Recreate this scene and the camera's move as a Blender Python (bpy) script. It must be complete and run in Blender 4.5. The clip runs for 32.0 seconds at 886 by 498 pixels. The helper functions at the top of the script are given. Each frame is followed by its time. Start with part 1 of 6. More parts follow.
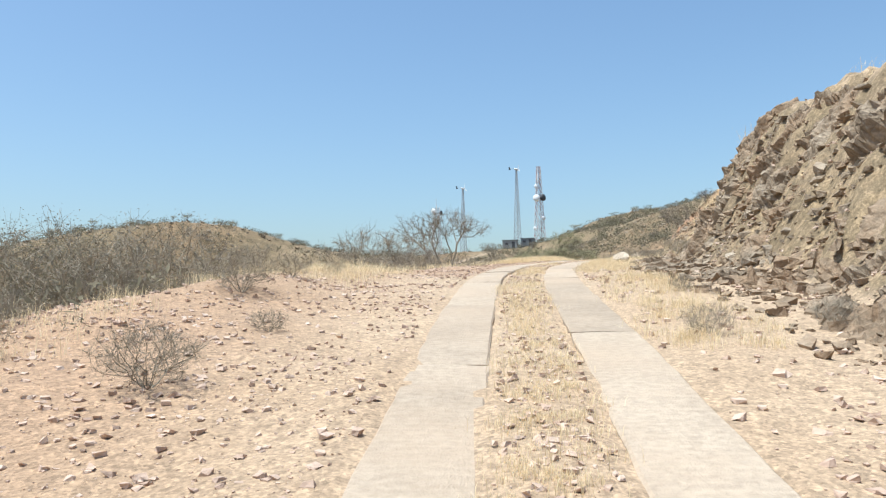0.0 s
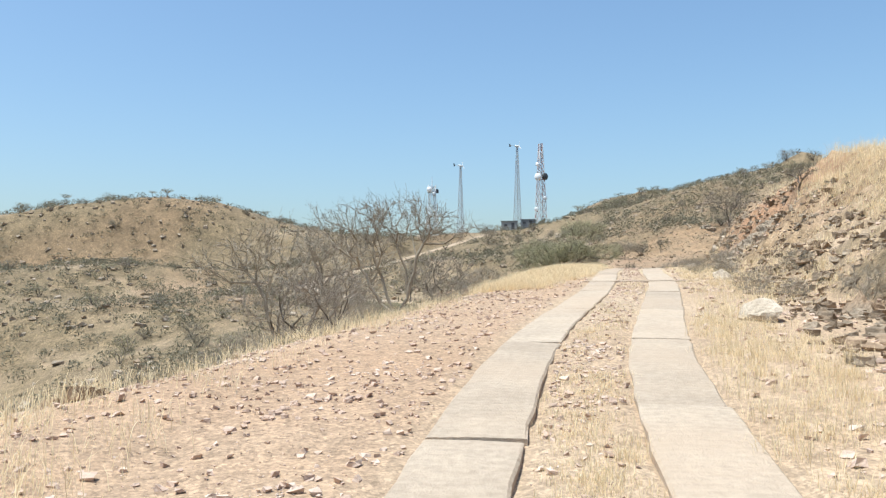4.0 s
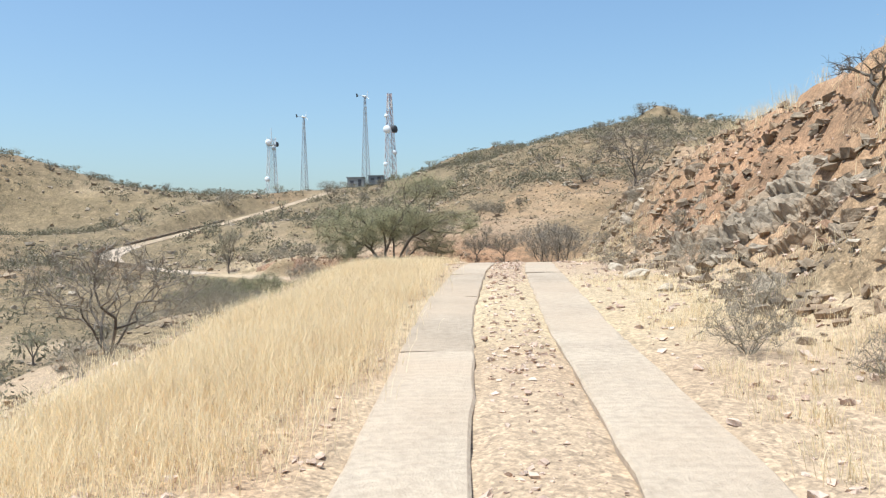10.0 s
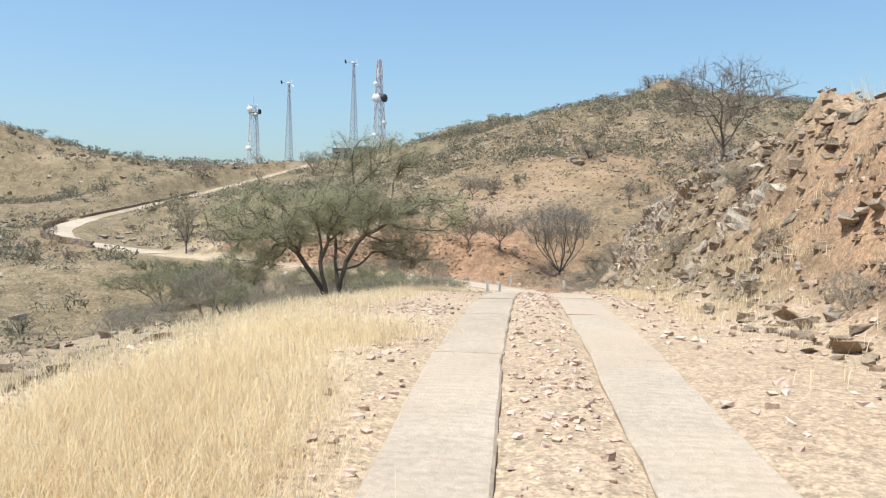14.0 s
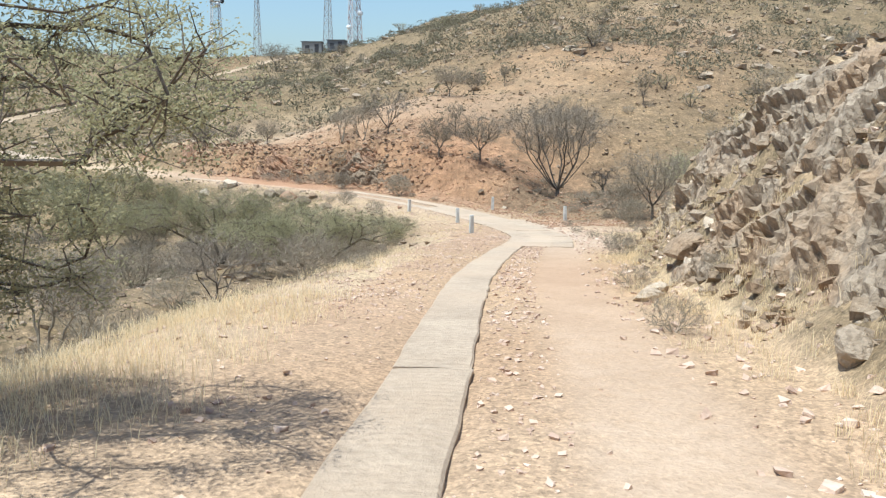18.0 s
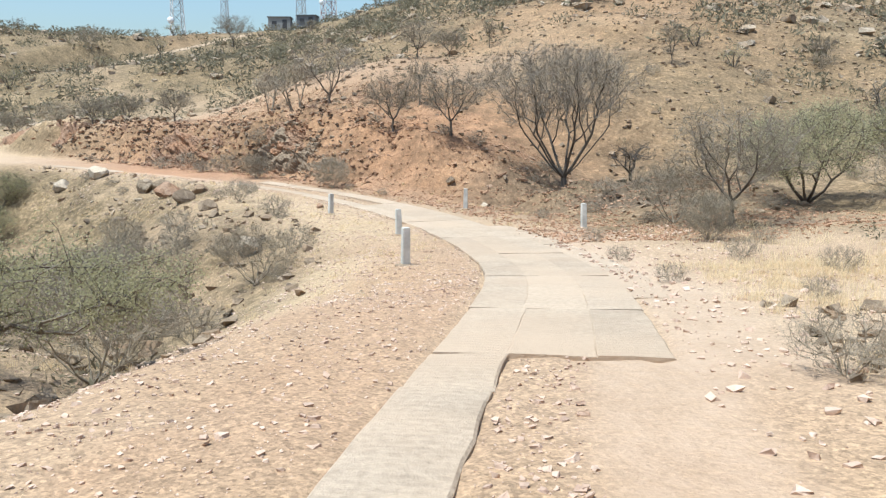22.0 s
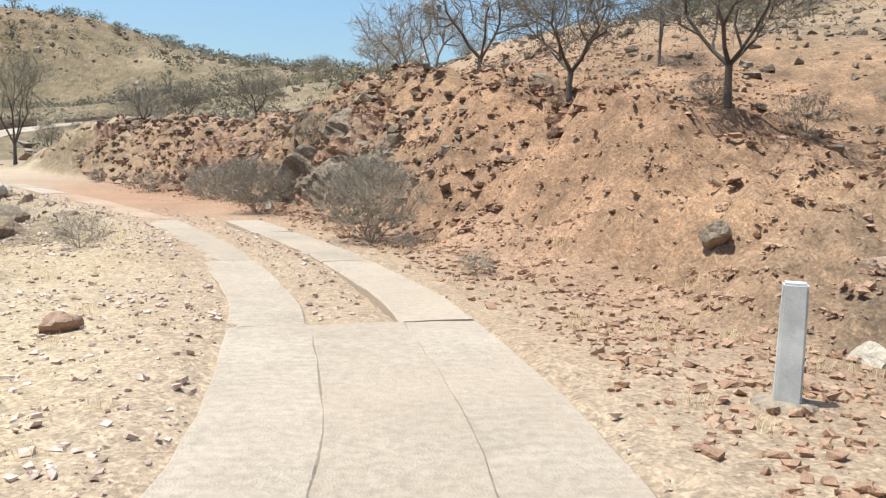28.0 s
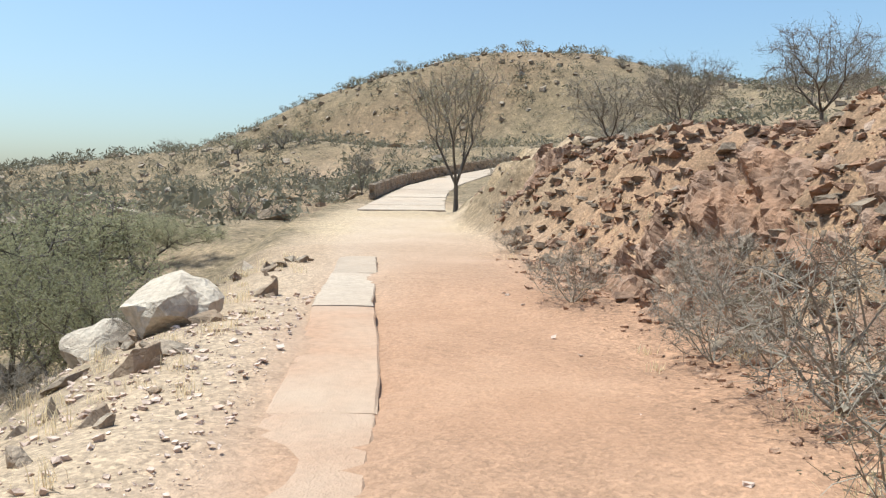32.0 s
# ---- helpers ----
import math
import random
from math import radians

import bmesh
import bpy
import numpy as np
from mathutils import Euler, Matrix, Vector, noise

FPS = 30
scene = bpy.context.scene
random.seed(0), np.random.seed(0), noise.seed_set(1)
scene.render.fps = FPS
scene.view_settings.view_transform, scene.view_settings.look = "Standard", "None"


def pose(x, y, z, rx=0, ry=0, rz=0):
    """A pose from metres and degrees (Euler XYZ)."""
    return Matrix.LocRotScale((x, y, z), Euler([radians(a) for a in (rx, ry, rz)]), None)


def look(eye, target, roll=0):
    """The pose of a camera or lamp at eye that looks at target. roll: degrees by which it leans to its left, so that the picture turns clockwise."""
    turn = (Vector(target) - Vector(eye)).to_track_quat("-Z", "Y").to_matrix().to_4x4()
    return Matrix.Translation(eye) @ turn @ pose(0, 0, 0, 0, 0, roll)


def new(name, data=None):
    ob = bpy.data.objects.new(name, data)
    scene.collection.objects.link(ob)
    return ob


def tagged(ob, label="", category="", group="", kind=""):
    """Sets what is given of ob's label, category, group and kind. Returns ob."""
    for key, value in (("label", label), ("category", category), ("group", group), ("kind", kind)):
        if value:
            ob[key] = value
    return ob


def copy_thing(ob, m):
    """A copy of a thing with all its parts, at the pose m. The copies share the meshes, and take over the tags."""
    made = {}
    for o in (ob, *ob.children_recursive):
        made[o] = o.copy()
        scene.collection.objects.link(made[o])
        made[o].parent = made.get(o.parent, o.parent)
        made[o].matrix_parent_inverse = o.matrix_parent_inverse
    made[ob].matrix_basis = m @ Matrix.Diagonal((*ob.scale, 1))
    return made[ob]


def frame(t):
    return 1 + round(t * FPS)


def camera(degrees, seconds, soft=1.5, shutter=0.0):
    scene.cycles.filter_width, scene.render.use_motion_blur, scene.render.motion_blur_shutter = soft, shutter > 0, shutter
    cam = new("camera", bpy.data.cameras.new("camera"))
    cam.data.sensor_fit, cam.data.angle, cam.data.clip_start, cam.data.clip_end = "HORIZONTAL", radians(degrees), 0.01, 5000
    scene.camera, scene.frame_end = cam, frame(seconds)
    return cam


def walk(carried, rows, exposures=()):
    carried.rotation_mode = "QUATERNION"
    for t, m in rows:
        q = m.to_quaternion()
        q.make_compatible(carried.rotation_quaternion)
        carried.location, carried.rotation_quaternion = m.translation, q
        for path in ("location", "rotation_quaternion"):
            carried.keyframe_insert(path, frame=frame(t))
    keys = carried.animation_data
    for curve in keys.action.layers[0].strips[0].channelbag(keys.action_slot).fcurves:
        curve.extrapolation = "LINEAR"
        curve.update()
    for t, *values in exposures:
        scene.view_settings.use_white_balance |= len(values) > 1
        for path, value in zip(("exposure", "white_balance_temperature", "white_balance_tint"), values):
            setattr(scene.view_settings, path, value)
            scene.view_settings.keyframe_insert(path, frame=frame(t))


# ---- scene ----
CAM = camera(55.19, 32.0, 1.3)
ROWS = [
    (0.0, -0.000, -0.000, -0.000, 94.475, 0.837, 0.066), (0.5, 0.193, 2.197, 0.343, 93.750, 0.418, 0.234),
    (1.0, 0.351, 4.307, 0.663, 94.560, -0.071, 0.390), (1.5, 0.500, 6.340, 0.949, 94.232, 0.577, 0.576),
    (2.0, 0.643, 8.311, 1.207, 94.556, 0.286, 0.534), (2.5, 0.775, 10.179, 1.453, 95.053, 0.841, 0.725),
    (3.0, 0.901, 11.940, 1.681, 94.490, 0.099, 0.404), (3.5, 1.021, 13.558, 1.875, 93.955, 0.277, 0.390),
    (4.0, 1.137, 15.030, 2.033, 92.976, 0.103, -0.057), (4.5, 1.262, 16.433, 2.164, 92.265, 0.031, -0.727),
    (5.0, 1.404, 17.832, 2.281, 91.814, -0.010, -1.454), (5.5, 1.568, 19.286, 2.395, 91.617, -0.061, -2.071),
    (6.0, 1.821, 20.840, 2.529, 91.743, 0.146, -2.404), (6.5, 2.038, 22.266, 2.678, 91.402, -0.404, -3.227),
    (7.0, 2.362, 23.841, 2.837, 90.906, -0.439, -4.117), (7.5, 2.737, 25.516, 2.978, 90.506, -0.096, -5.052),
    (8.0, 3.144, 27.194, 3.090, 90.521, 0.237, -6.320), (8.5, 3.598, 28.913, 3.201, 89.862, 0.698, -7.472),
    (9.0, 4.089, 30.671, 3.335, 89.887, 1.109, -8.446), (9.5, 4.599, 32.472, 3.430, 90.019, 1.282, -9.150),
    (10.0, 5.130, 34.355, 3.565, 89.970, 0.899, -9.755), (10.5, 5.467, 35.919, 3.672, 89.416, 0.488, -10.418),
    (11.0, 5.778, 37.265, 3.837, 90.269, 0.445, -10.533), (11.5, 6.104, 38.683, 3.947, 90.207, 0.535, -10.499),
    (12.0, 6.477, 40.267, 4.037, 89.851, -0.024, -10.016), (12.5, 6.776, 41.843, 4.127, 89.479, 0.236, -9.653),
    (13.0, 7.085, 43.620, 4.167, 88.979, -0.557, -9.488), (13.5, 7.407, 45.405, 4.296, 87.793, -0.669, -9.561),
    (14.0, 7.954, 47.367, 4.412, 88.237, -0.277, -10.283), (14.5, 8.557, 49.459, 4.533, 88.067, -0.161, -10.667),
    (15.0, 9.179, 51.607, 4.641, 87.317, -0.206, -10.451), (15.5, 9.786, 53.746, 4.712, 85.957, -0.456, -10.054),
    (16.0, 10.373, 55.819, 4.745, 84.896, -0.546, -10.642), (16.5, 10.993, 57.934, 4.718, 84.529, -0.977, -10.753),
    (17.0, 11.669, 60.174, 4.665, 83.524, -1.571, -11.215), (17.5, 12.338, 62.298, 4.517, 82.539, -0.837, -11.126),
    (18.0, 13.006, 64.443, 4.422, 81.704, -0.314, -10.951), (18.5, 13.651, 66.528, 4.285, 81.692, 0.373, -11.093),
    (19.0, 14.312, 68.733, 4.126, 81.684, 0.440, -10.395), (19.5, 14.941, 71.032, 3.924, 80.543, -0.724, -10.334),
    (20.0, 15.618, 73.375, 3.716, 80.270, -0.644, -10.586), (20.5, 16.323, 75.602, 3.529, 81.399, 1.136, -10.309),
    (21.0, 16.971, 77.807, 3.282, 81.325, 0.456, -10.629), (21.5, 17.625, 80.041, 3.137, 81.354, -0.290, -11.240),
    (22.0, 18.265, 82.091, 2.946, 81.071, 0.111, -11.553), (22.5, 18.930, 84.124, 2.730, 80.526, -0.579, -12.070),
    (23.0, 19.624, 86.201, 2.506, 79.950, -0.676, -12.665), (23.5, 20.364, 88.410, 2.336, 80.452, -0.722, -13.387),
    (24.0, 21.157, 90.549, 2.140, 80.985, -0.052, -13.576), (24.5, 21.895, 92.750, 1.918, 80.868, 0.034, -13.047),
    (25.0, 22.517, 94.846, 1.703, 81.233, 0.027, -11.448), (25.5, 23.060, 96.924, 1.503, 81.660, 0.048, -9.313),
    (26.0, 23.526, 99.053, 1.319, 82.162, 0.117, -6.858), (26.5, 23.908, 101.290, 1.152, 82.711, 0.302, -3.998),
    (27.0, 24.126, 103.679, 1.021, 82.022, 0.078, -0.263), (27.5, 24.171, 106.015, 0.865, 81.746, -0.536, 3.410),
    (28.0, 24.062, 108.308, 0.854, 84.573, -0.881, 6.879), (28.5, 23.811, 110.571, 0.817, 85.589, 0.792, 11.391),
    (29.0, 23.345, 112.726, 0.846, 85.829, 0.603, 16.571), (29.5, 22.644, 114.879, 0.858, 86.983, 0.086, 21.542),
    (30.0, 21.794, 116.914, 0.939, 88.275, -0.107, 26.435), (30.5, 20.817, 118.908, 1.036, 87.663, -0.241, 30.335),
    (31.0, 19.726, 120.796, 1.104, 88.075, 0.103, 34.022), (31.5, 18.572, 122.535, 1.157, 87.917, -0.385, 37.102),
    (32.0, 17.365, 124.202, 1.209, 86.622, -0.618, 39.823),
]
walk(CAM, [(t, pose(*p)) for t, *p in ROWS], exposures=[(0.0, 0.37, 5780.0, 2.0), (32.0, 0.37, 5780.0, 2.0)])

# ---- sky and sun ----
SUN_FROM = Vector((-0.33, -0.13, 1.0)).normalized()
world = bpy.data.worlds.new("sky")
scene.world = world
world.use_nodes = True
wn = world.node_tree
sky = wn.nodes.new("ShaderNodeTexSky")
sky.sky_type, sky.sun_disc = "NISHITA", False
sky.sun_elevation = math.asin(SUN_FROM.z)
sky.sun_rotation = math.atan2(SUN_FROM.x, SUN_FROM.y)
sky.air_density, sky.dust_density, sky.ozone_density, sky.altitude = 1.2, 2.5, 2.1, 300
wn.links.new(sky.outputs[0], wn.nodes["Background"].inputs[0])
wn.nodes["Background"].inputs[1].default_value = 0.127
sun = new("sun", bpy.data.lights.new("sun", "SUN"))
sun.data.energy, sun.data.angle, sun.data.color = 4.9, radians(0.53), (1.0, 0.95, 0.87)
sun.matrix_world = look((0, 0, 90), Vector((0, 0, 90)) - SUN_FROM)

# ---- landform ----
def lattice(ix, iy, seed):
    """Even random numbers from 0 to 1 for whole-number places."""
    a = (ix * 374761393 + iy * 668265263 + seed * 982451653) & 0xFFFFFFFF
    a = ((a ^ (a >> 13)) * 1274126177) & 0xFFFFFFFF
    return ((a ^ (a >> 16)) & 0xFFFF) / 65535.0


def ripple(x, y, size, seed=0):
    """Smooth value noise, -1 to 1, with lumps of that size in metres."""
    x, y = np.asarray(x, float) / size, np.asarray(y, float) / size
    ix, iy = np.floor(x).astype(np.int64), np.floor(y).astype(np.int64)
    u, v = x - ix, y - iy
    u, v = u * u * (3 - 2 * u), v * v * (3 - 2 * v)
    low = lattice(ix, iy, seed) * (1 - u) + lattice(ix + 1, iy, seed) * u
    high = lattice(ix, iy + 1, seed) * (1 - u) + lattice(ix + 1, iy + 1, seed) * u
    return 2 * (low * (1 - v) + high * v) - 1


def step(a, b, x):
    """0 below a, 1 above b, smooth between."""
    k = np.clip((x - a) / (b - a), 0, 1)
    return k * k * (3 - 2 * k)


# ridges, spurs, terraces and gullies as lines of x, y, z
LINES = {
    "left_hill": [(-195, 250, 4), (-150, 264, 17.5), (-126, 264, 25.5), (-104, 262, 28.6), (-84, 265, 30.6), (-71, 273, 29.3), (-56, 283, 24), (-44, 292, 19), (-33, 305, 13)],
    "left_hill_foot": [(-150, 205, -6), (-112, 222, 3), (-78, 225, 9), (-50, 222, 7)],
    "tower_ridge": [(-33, 305, 12), (-8, 300, 15.5), (20, 285, 20), (36, 274, 23.5), (49, 265, 27.3), (62, 282, 31), (76, 303, 36)],
    "tower_spur": [(22, 272, 21), (13, 236, 15.5), (5, 205, 9)],
    "main_hill": [(76, 303, 36), (87, 270, 34.5), (97, 255, 37), (102, 250, 38.5), (106, 246, 37), (118, 240, 33.5), (140, 238, 28), (190, 225, 20)],
    "main_face": [(99, 247, 36), (74, 200, 26), (52, 160, 14), (37, 133, 5)],
    "red_spur": [(29, 147, 8), (23, 140, 5.5), (12, 143, 3.2), (4, 149, 1.6)],
    "side_gully": [(29, 111, -1.5), (33, 118, -0.9), (50, 116, 1.5), (75, 120, 6), (120, 135, 14)],
    "near_hillside": [(18, 16, 7.4), (19, 30, 7.4), (20, 44, 8.2), (22.5, 61, 8.9), (26.7, 64.2, 10.3), (28, 75, 7.6), (29, 88, 4.8), (40, 92, 3.6)],
    "near_top": [(60, 20, 12), (60, 60, 12), (75, 90, 11)],
    "gully": [(-18, 18, -2.6), (-24, 45, -8), (-22, 75, -8), (-8, 98, -5), (4, 110, -2.6)],
    "gully_head": [(-8, 98, -5), (-6, 118, -4.5), (-1, 130, -3.6)],
    "gully_far": [(-24, 45, -10), (-45, 90, -12), (-70, 120, -14)],
    "far_bank": [(-60, 165, 0), (-34, 170, 2), (-16, 152, 0.2)],
    "behind": [(0, -30, -7), (-30, -20, -10), (40, -20, 4)],
}
marks = []
for line in LINES.values():
    for p, q in zip(line, line[1:]):
        n = max(2, int(math.dist(p, q) / 9))
        marks += [[p[k] + (q[k] - p[k]) * i / n for k in range(3)] for i in range(n + 1)]
marks = np.array(marks)


def landform(x, y):
    """Height of the land without the road: blended between the lines above."""
    total, weight = np.zeros(x.shape), np.zeros(x.shape)
    for mx, my, mz in marks:
        w = 1 / ((x - mx) ** 2 + (y - my) ** 2 + 30) ** 1.8
        total += w * mz
        weight += w
    z = total / weight
    far = step(330, 900, np.hypot(x - 10, y - 180))
    return z * (1 - far) - 25 * far


# ---- the track: its middle line, driven and beyond ----
driven = [(x, y, z - 1.5) for t, x, y, z, *_ in ROWS]
BEYOND = [(13.6, 129.4, 0.0), (9.0, 134.0, 0.05), (4.2, 138.5, 0.12), (-1.6, 144.4, 0.4), (-7.8, 151.8, 0.8), (-14.2, 160.0, 1.1),
          (-19.8, 166.6, 1.55), (-24.0, 171.8, 2.1), (-25.9, 177.3, 2.9), (-25.2, 183.6, 4.1), (-22.2, 190.8, 5.1), (-18.0, 202.0, 6.6), (-13.0, 217.0, 8.6), (-4.0, 236.0, 12.0), (6.0, 253.0, 16.0), (15.0, 265.0, 19.5)]
before = [(driven[0][0] - 0.083 * d, driven[0][1] - d, driven[0][2] - 0.15 * d) for d in (40, 30, 20, 10)]
knots = np.array(before + driven[::2] + BEYOND)
for _ in range(2):
    knots[1:-1] = knots[1:-1] * 0.5 + (knots[:-2] + knots[2:]) * 0.25
leg = np.r_[0, np.cumsum(np.linalg.norm(np.diff(knots[:, :2], axis=0), axis=1))]
START = leg[4]
STATION = np.arange(0, leg[-1], 0.5)
TRACK = np.stack([np.interp(STATION, leg, knots[:, k]) for k in range(3)], 1)
for _ in range(6):
    TRACK[1:-1] = TRACK[1:-1] * 0.5 + (TRACK[:-2] + TRACK[2:]) * 0.25
AHEAD = np.gradient(TRACK[:, :2], axis=0)
AHEAD /= np.linalg.norm(AHEAD, axis=1)[:, None]
ACROSS = np.stack([AHEAD[:, 1], -AHEAD[:, 0]], 1)
STATION -= START  # metres from where the drive begins
aside = np.interp(STATION, (0, 27, 38, 50, 63, 75, 79, 83, 88, 92, 94, 98, 102, 112, 122, 131, 141), (0.25, 0.2, 0.35, 0.3, 0.1, 0.0, -0.1, -0.19, -0.1, -0.02, 0.08, 0.26, 0.42, 0.3, 0.5, 0.3, -0.28))
TRACK[:, :2] += aside[:, None] * ACROSS


def on_track(x, y):
    """Station along the track, metres to the right of its middle, and its height, for arrays of places."""
    s, off, z = np.zeros(x.shape), np.full(x.shape, 1e9), np.zeros(x.shape)
    best = np.full(x.shape, 1e9)
    for i in range(0, len(TRACK)):
        dx, dy = x - TRACK[i, 0], y - TRACK[i, 1]
        d2 = dx * dx + dy * dy
        nearer = d2 < best
        best = np.where(nearer, d2, best)
        along = dx * AHEAD[i, 0] + dy * AHEAD[i, 1]
        j = min(i + 1, len(TRACK) - 1)
        s = np.where(nearer, STATION[i] + along, s)
        off = np.where(nearer, dx * ACROSS[i, 0] + dy * ACROSS[i, 1], off)
        z = np.where(nearer, TRACK[i, 2] + along * (TRACK[j, 2] - TRACK[j - 1, 2]) / 0.5, z)
    return s, np.where(off < 0, -1, 1) * np.sqrt(best), z


def along(s, *pairs):
    """A value that changes along the track: pairs of station and value."""
    return np.interp(s, [p[0] for p in pairs], [p[1] for p in pairs])


def ground_height(x, y, fine=True):
    x, y = np.asarray(x, float), np.asarray(y, float)
    shape = x.shape
    x, y = x.ravel(), y.ravel()
    land = landform(x, y)
    out = land + 1.6 * ripple(x, y, 31, 3) * step(20, 60, np.abs(land) + np.hypot(x - 10, y - 60) / 3) + 0.5 * ripple(x, y, 11, 4)
    out = out + 4.2 * np.exp(-(((x - 102) / 5.5) ** 2 + ((y - 249) / 7) ** 2))  # rocky knob on the main hill
    near = (x > -75) & (x < 75) & (y > -45) & (y < 285)
    s, off, zr = on_track(x[near], y[near])
    a = np.abs(off)
    # right side: a verge, then the cut bank
    toe = along(s, (-20, 3.4), (5, 3.7), (15, 4.2), (22, 4.3), (29, 4.2), (32, 4.0), (36, 3.2), (44, 3.0), (54, 3.2), (62, 2.9), (67, 2.6), (72, 2.4), (76, 2.4), (82, 2.6), (88, 2.4), (94, 2.8), (99.5, 5.5), (110, 7.5), (117, 4.2), (123, 3.3), (128, 2.7), (131, 2.8), (135, 3.2), (139, 3.4), (147, 2.6), (155, 1.9), (160, 1.6), (166, 2.0))
    rise = along(s, (-20, 1.5), (4, 2.6), (14, 4.2), (24, 4.3), (31, 4.0), (36, 2.8), (42, 3.5), (54, 4.2), (64, 3.8), (72, 3.8), (85, 3.9), (93, 3.3), (96.5, 1.8), (100, 0.4), (112, 0.3), (118, 1.5), (126, 2.4), (131, 2.9), (134, 3.4), (136, 3.2), (139, 2.4), (143, 2.2), (147, 2.2), (155, 2.1), (160, 1.3), (164, 0.5), (168, 0))
    wide = along(s, (-20, 5), (14, 4.2), (24, 3.9), (31, 2.6), (36, 5.0), (42, 7.0), (54, 5.2), (66, 3.8), (72, 3.3), (94, 3.2), (110, 5), (118, 6), (124, 3.6), (128, 2.8), (131, 3.0), (140, 3.0), (147, 3.2), (156, 2.0))
    right = zr + rise * step(0, 1, (off - toe) / wide) ** 0.8
    # left side: a shoulder, then the fall to the gully
    edge = along(s, (-20, 14), (0, 11), (8, 7), (14, 4.4), (22, 3.0), (34, 2.5), (44, 2.1), (52, 2.2), (60, 3.4), (72, 3.2), (88, 3.0), (98, 2.7), (108, 2.9), (113, 4.0), (118, 6.4), (124, 4.2), (129, 2.9), (134, 1.8), (143, 1.9), (158, 3.2))
    drop = along(s, (-20, 1.0), (8, 1.6), (22, 3.0), (50, 3.0), (64, 2.0), (84, 1.4), (96, 1.4), (104, 1.9), (112, 1.9), (124, 2.4), (132, 3.8), (142, 3.4), (150, 1.6), (160, 0.6))
    fall = along(s, (0, 3.2), (124, 3.2), (132, 2.0), (146, 1.8))
    left = zr - drop * step(0, 1, (a - edge) / (drop * fall))
    left = left + 0.4 * np.exp(-((s - 17) / 7) ** 2) * step(2.2, 5, a) * (1 - step(6, 11, a))
    corridor = np.where(off > 0, right, left)
    reach = np.where(off > 0, toe + wide + 1, edge + drop * (fall - 0.2) - 1)
    blend = step(0, 1, (a - reach) / along(s, (0, 9), (140, 9), (160, 5)))
    rough = np.where(off > 0, step(0.2, 1.2, (off - toe)) * step(0.2, 1.5, rise), 0.25 * step(1, 3, a - edge))
    if fine:
        px, py = x[near], y[near]
        crag = 0.34 * ripple(px, py, 1.7, 11) + 0.34 * np.abs(ripple(px + 0.6 * py, py - 0.5 * px, 0.9, 12)) + 0.16 * ripple(px, py, 0.45, 13)
        corridor = corridor + rough * (1 - blend) * crag
        bed = (corridor + 0.35 * py + 0.2 * px + 0.3 * ripple(px, py, 2.5, 18)) / 0.55
        ledge = bed - np.floor(bed)
        corridor = corridor + rough * (1 - blend) * 0.30 * (step(0.55, 0.95, ledge) - ledge) * (off > 0)
        corridor = corridor + 0.035 * ripple(px, py, 0.9, 14) * step(1.25, 1.8, a) + 0.02 * ripple(px, py, 0.3, 15) * step(1.2, 1.6, a)
    out[near] = corridor * (1 - blend) + out[near] * blend
    out = out - 2.2 * np.exp(-(((x - 32.5) / 4.5) ** 2 + ((y - 118.8) / 4) ** 2))
    if fine:
        out = out + 0.09 * ripple(x, y, 2.3, 16) * step(3, 9, np.hypot(x - 12, y - 60) / 8) + np.where(near, 0, 0.35 * ripple(x, y, 4.5, 17))
    return out.reshape(shape)


def height_at(x, y):
    return float(ground_height(np.array([x]), np.array([y]))[0])


def spread(lo, hi, a, b, fine, grow=1.09):
    """Grid lines: evenly fine from a to b, then wider and wider to lo and hi."""
    line, d = list(np.arange(a, b, fine)), fine
    while line[-1] < hi:
        d *= grow
        line.append(line[-1] + d)
    d = fine
    while line[0] > lo:
        d *= grow
        line.insert(0, line[0] - d)
    return np.array(line)


gx = spread(-3500, 3500, -9, 36, 0.24, 1.045)
gy = spread(-3500, 3500, -4, 152, 0.26, 1.045)
GX, GY = np.meshgrid(gx, gy)
GZ = ground_height(GX, GY)
s_, off_, zr_ = on_track(GX.ravel(), GY.ravel())
paved_left = s_ < 147.3
paved_right = (s_ < 68.6) | (s_ > 94.3) & (s_ < 131)
slack = np.where(s_ > 94, 0.06, 0.0)
lies = ((off_ > -1.13 - slack) & (off_ < -0.40 + slack) & paved_left) | ((off_ > 0.40 - slack) & (off_ < 1.13 + slack) & paved_right)
lies |= (np.abs(off_) < 1.16) & (s_ > 94.2) & (s_ < 121) | (off_ > 1) & (off_ < 1.9) & (s_ > 98.9) & (s_ < 114)
lies |= (np.abs(off_) < 1.9) & (s_ > 166)
GZ = GZ.ravel() - along(s_, (94, 0.045), (98, 0.085), (120, 0.085), (121.5, 0.05)) * lies
nx, ny = len(gx), len(gy)
me = bpy.data.meshes.new("ground")
quad = np.arange(nx * ny).reshape(ny, nx)
faces = np.stack([quad[:-1, :-1], quad[:-1, 1:], quad[1:, 1:], quad[1:, :-1]], -1).reshape(-1, 4)
me.vertices.add(nx * ny)
me.vertices.foreach_set("co", np.stack([GX.ravel(), GY.ravel(), GZ], 1).ravel())
me.loops.add(faces.size)
me.loops.foreach_set("vertex_index", faces.ravel())
me.polygons.add(len(faces))
me.polygons.foreach_set("loop_start", np.arange(0, faces.size, 4))
me.polygons.foreach_set("use_smooth", np.ones(len(faces), bool))
me.update()

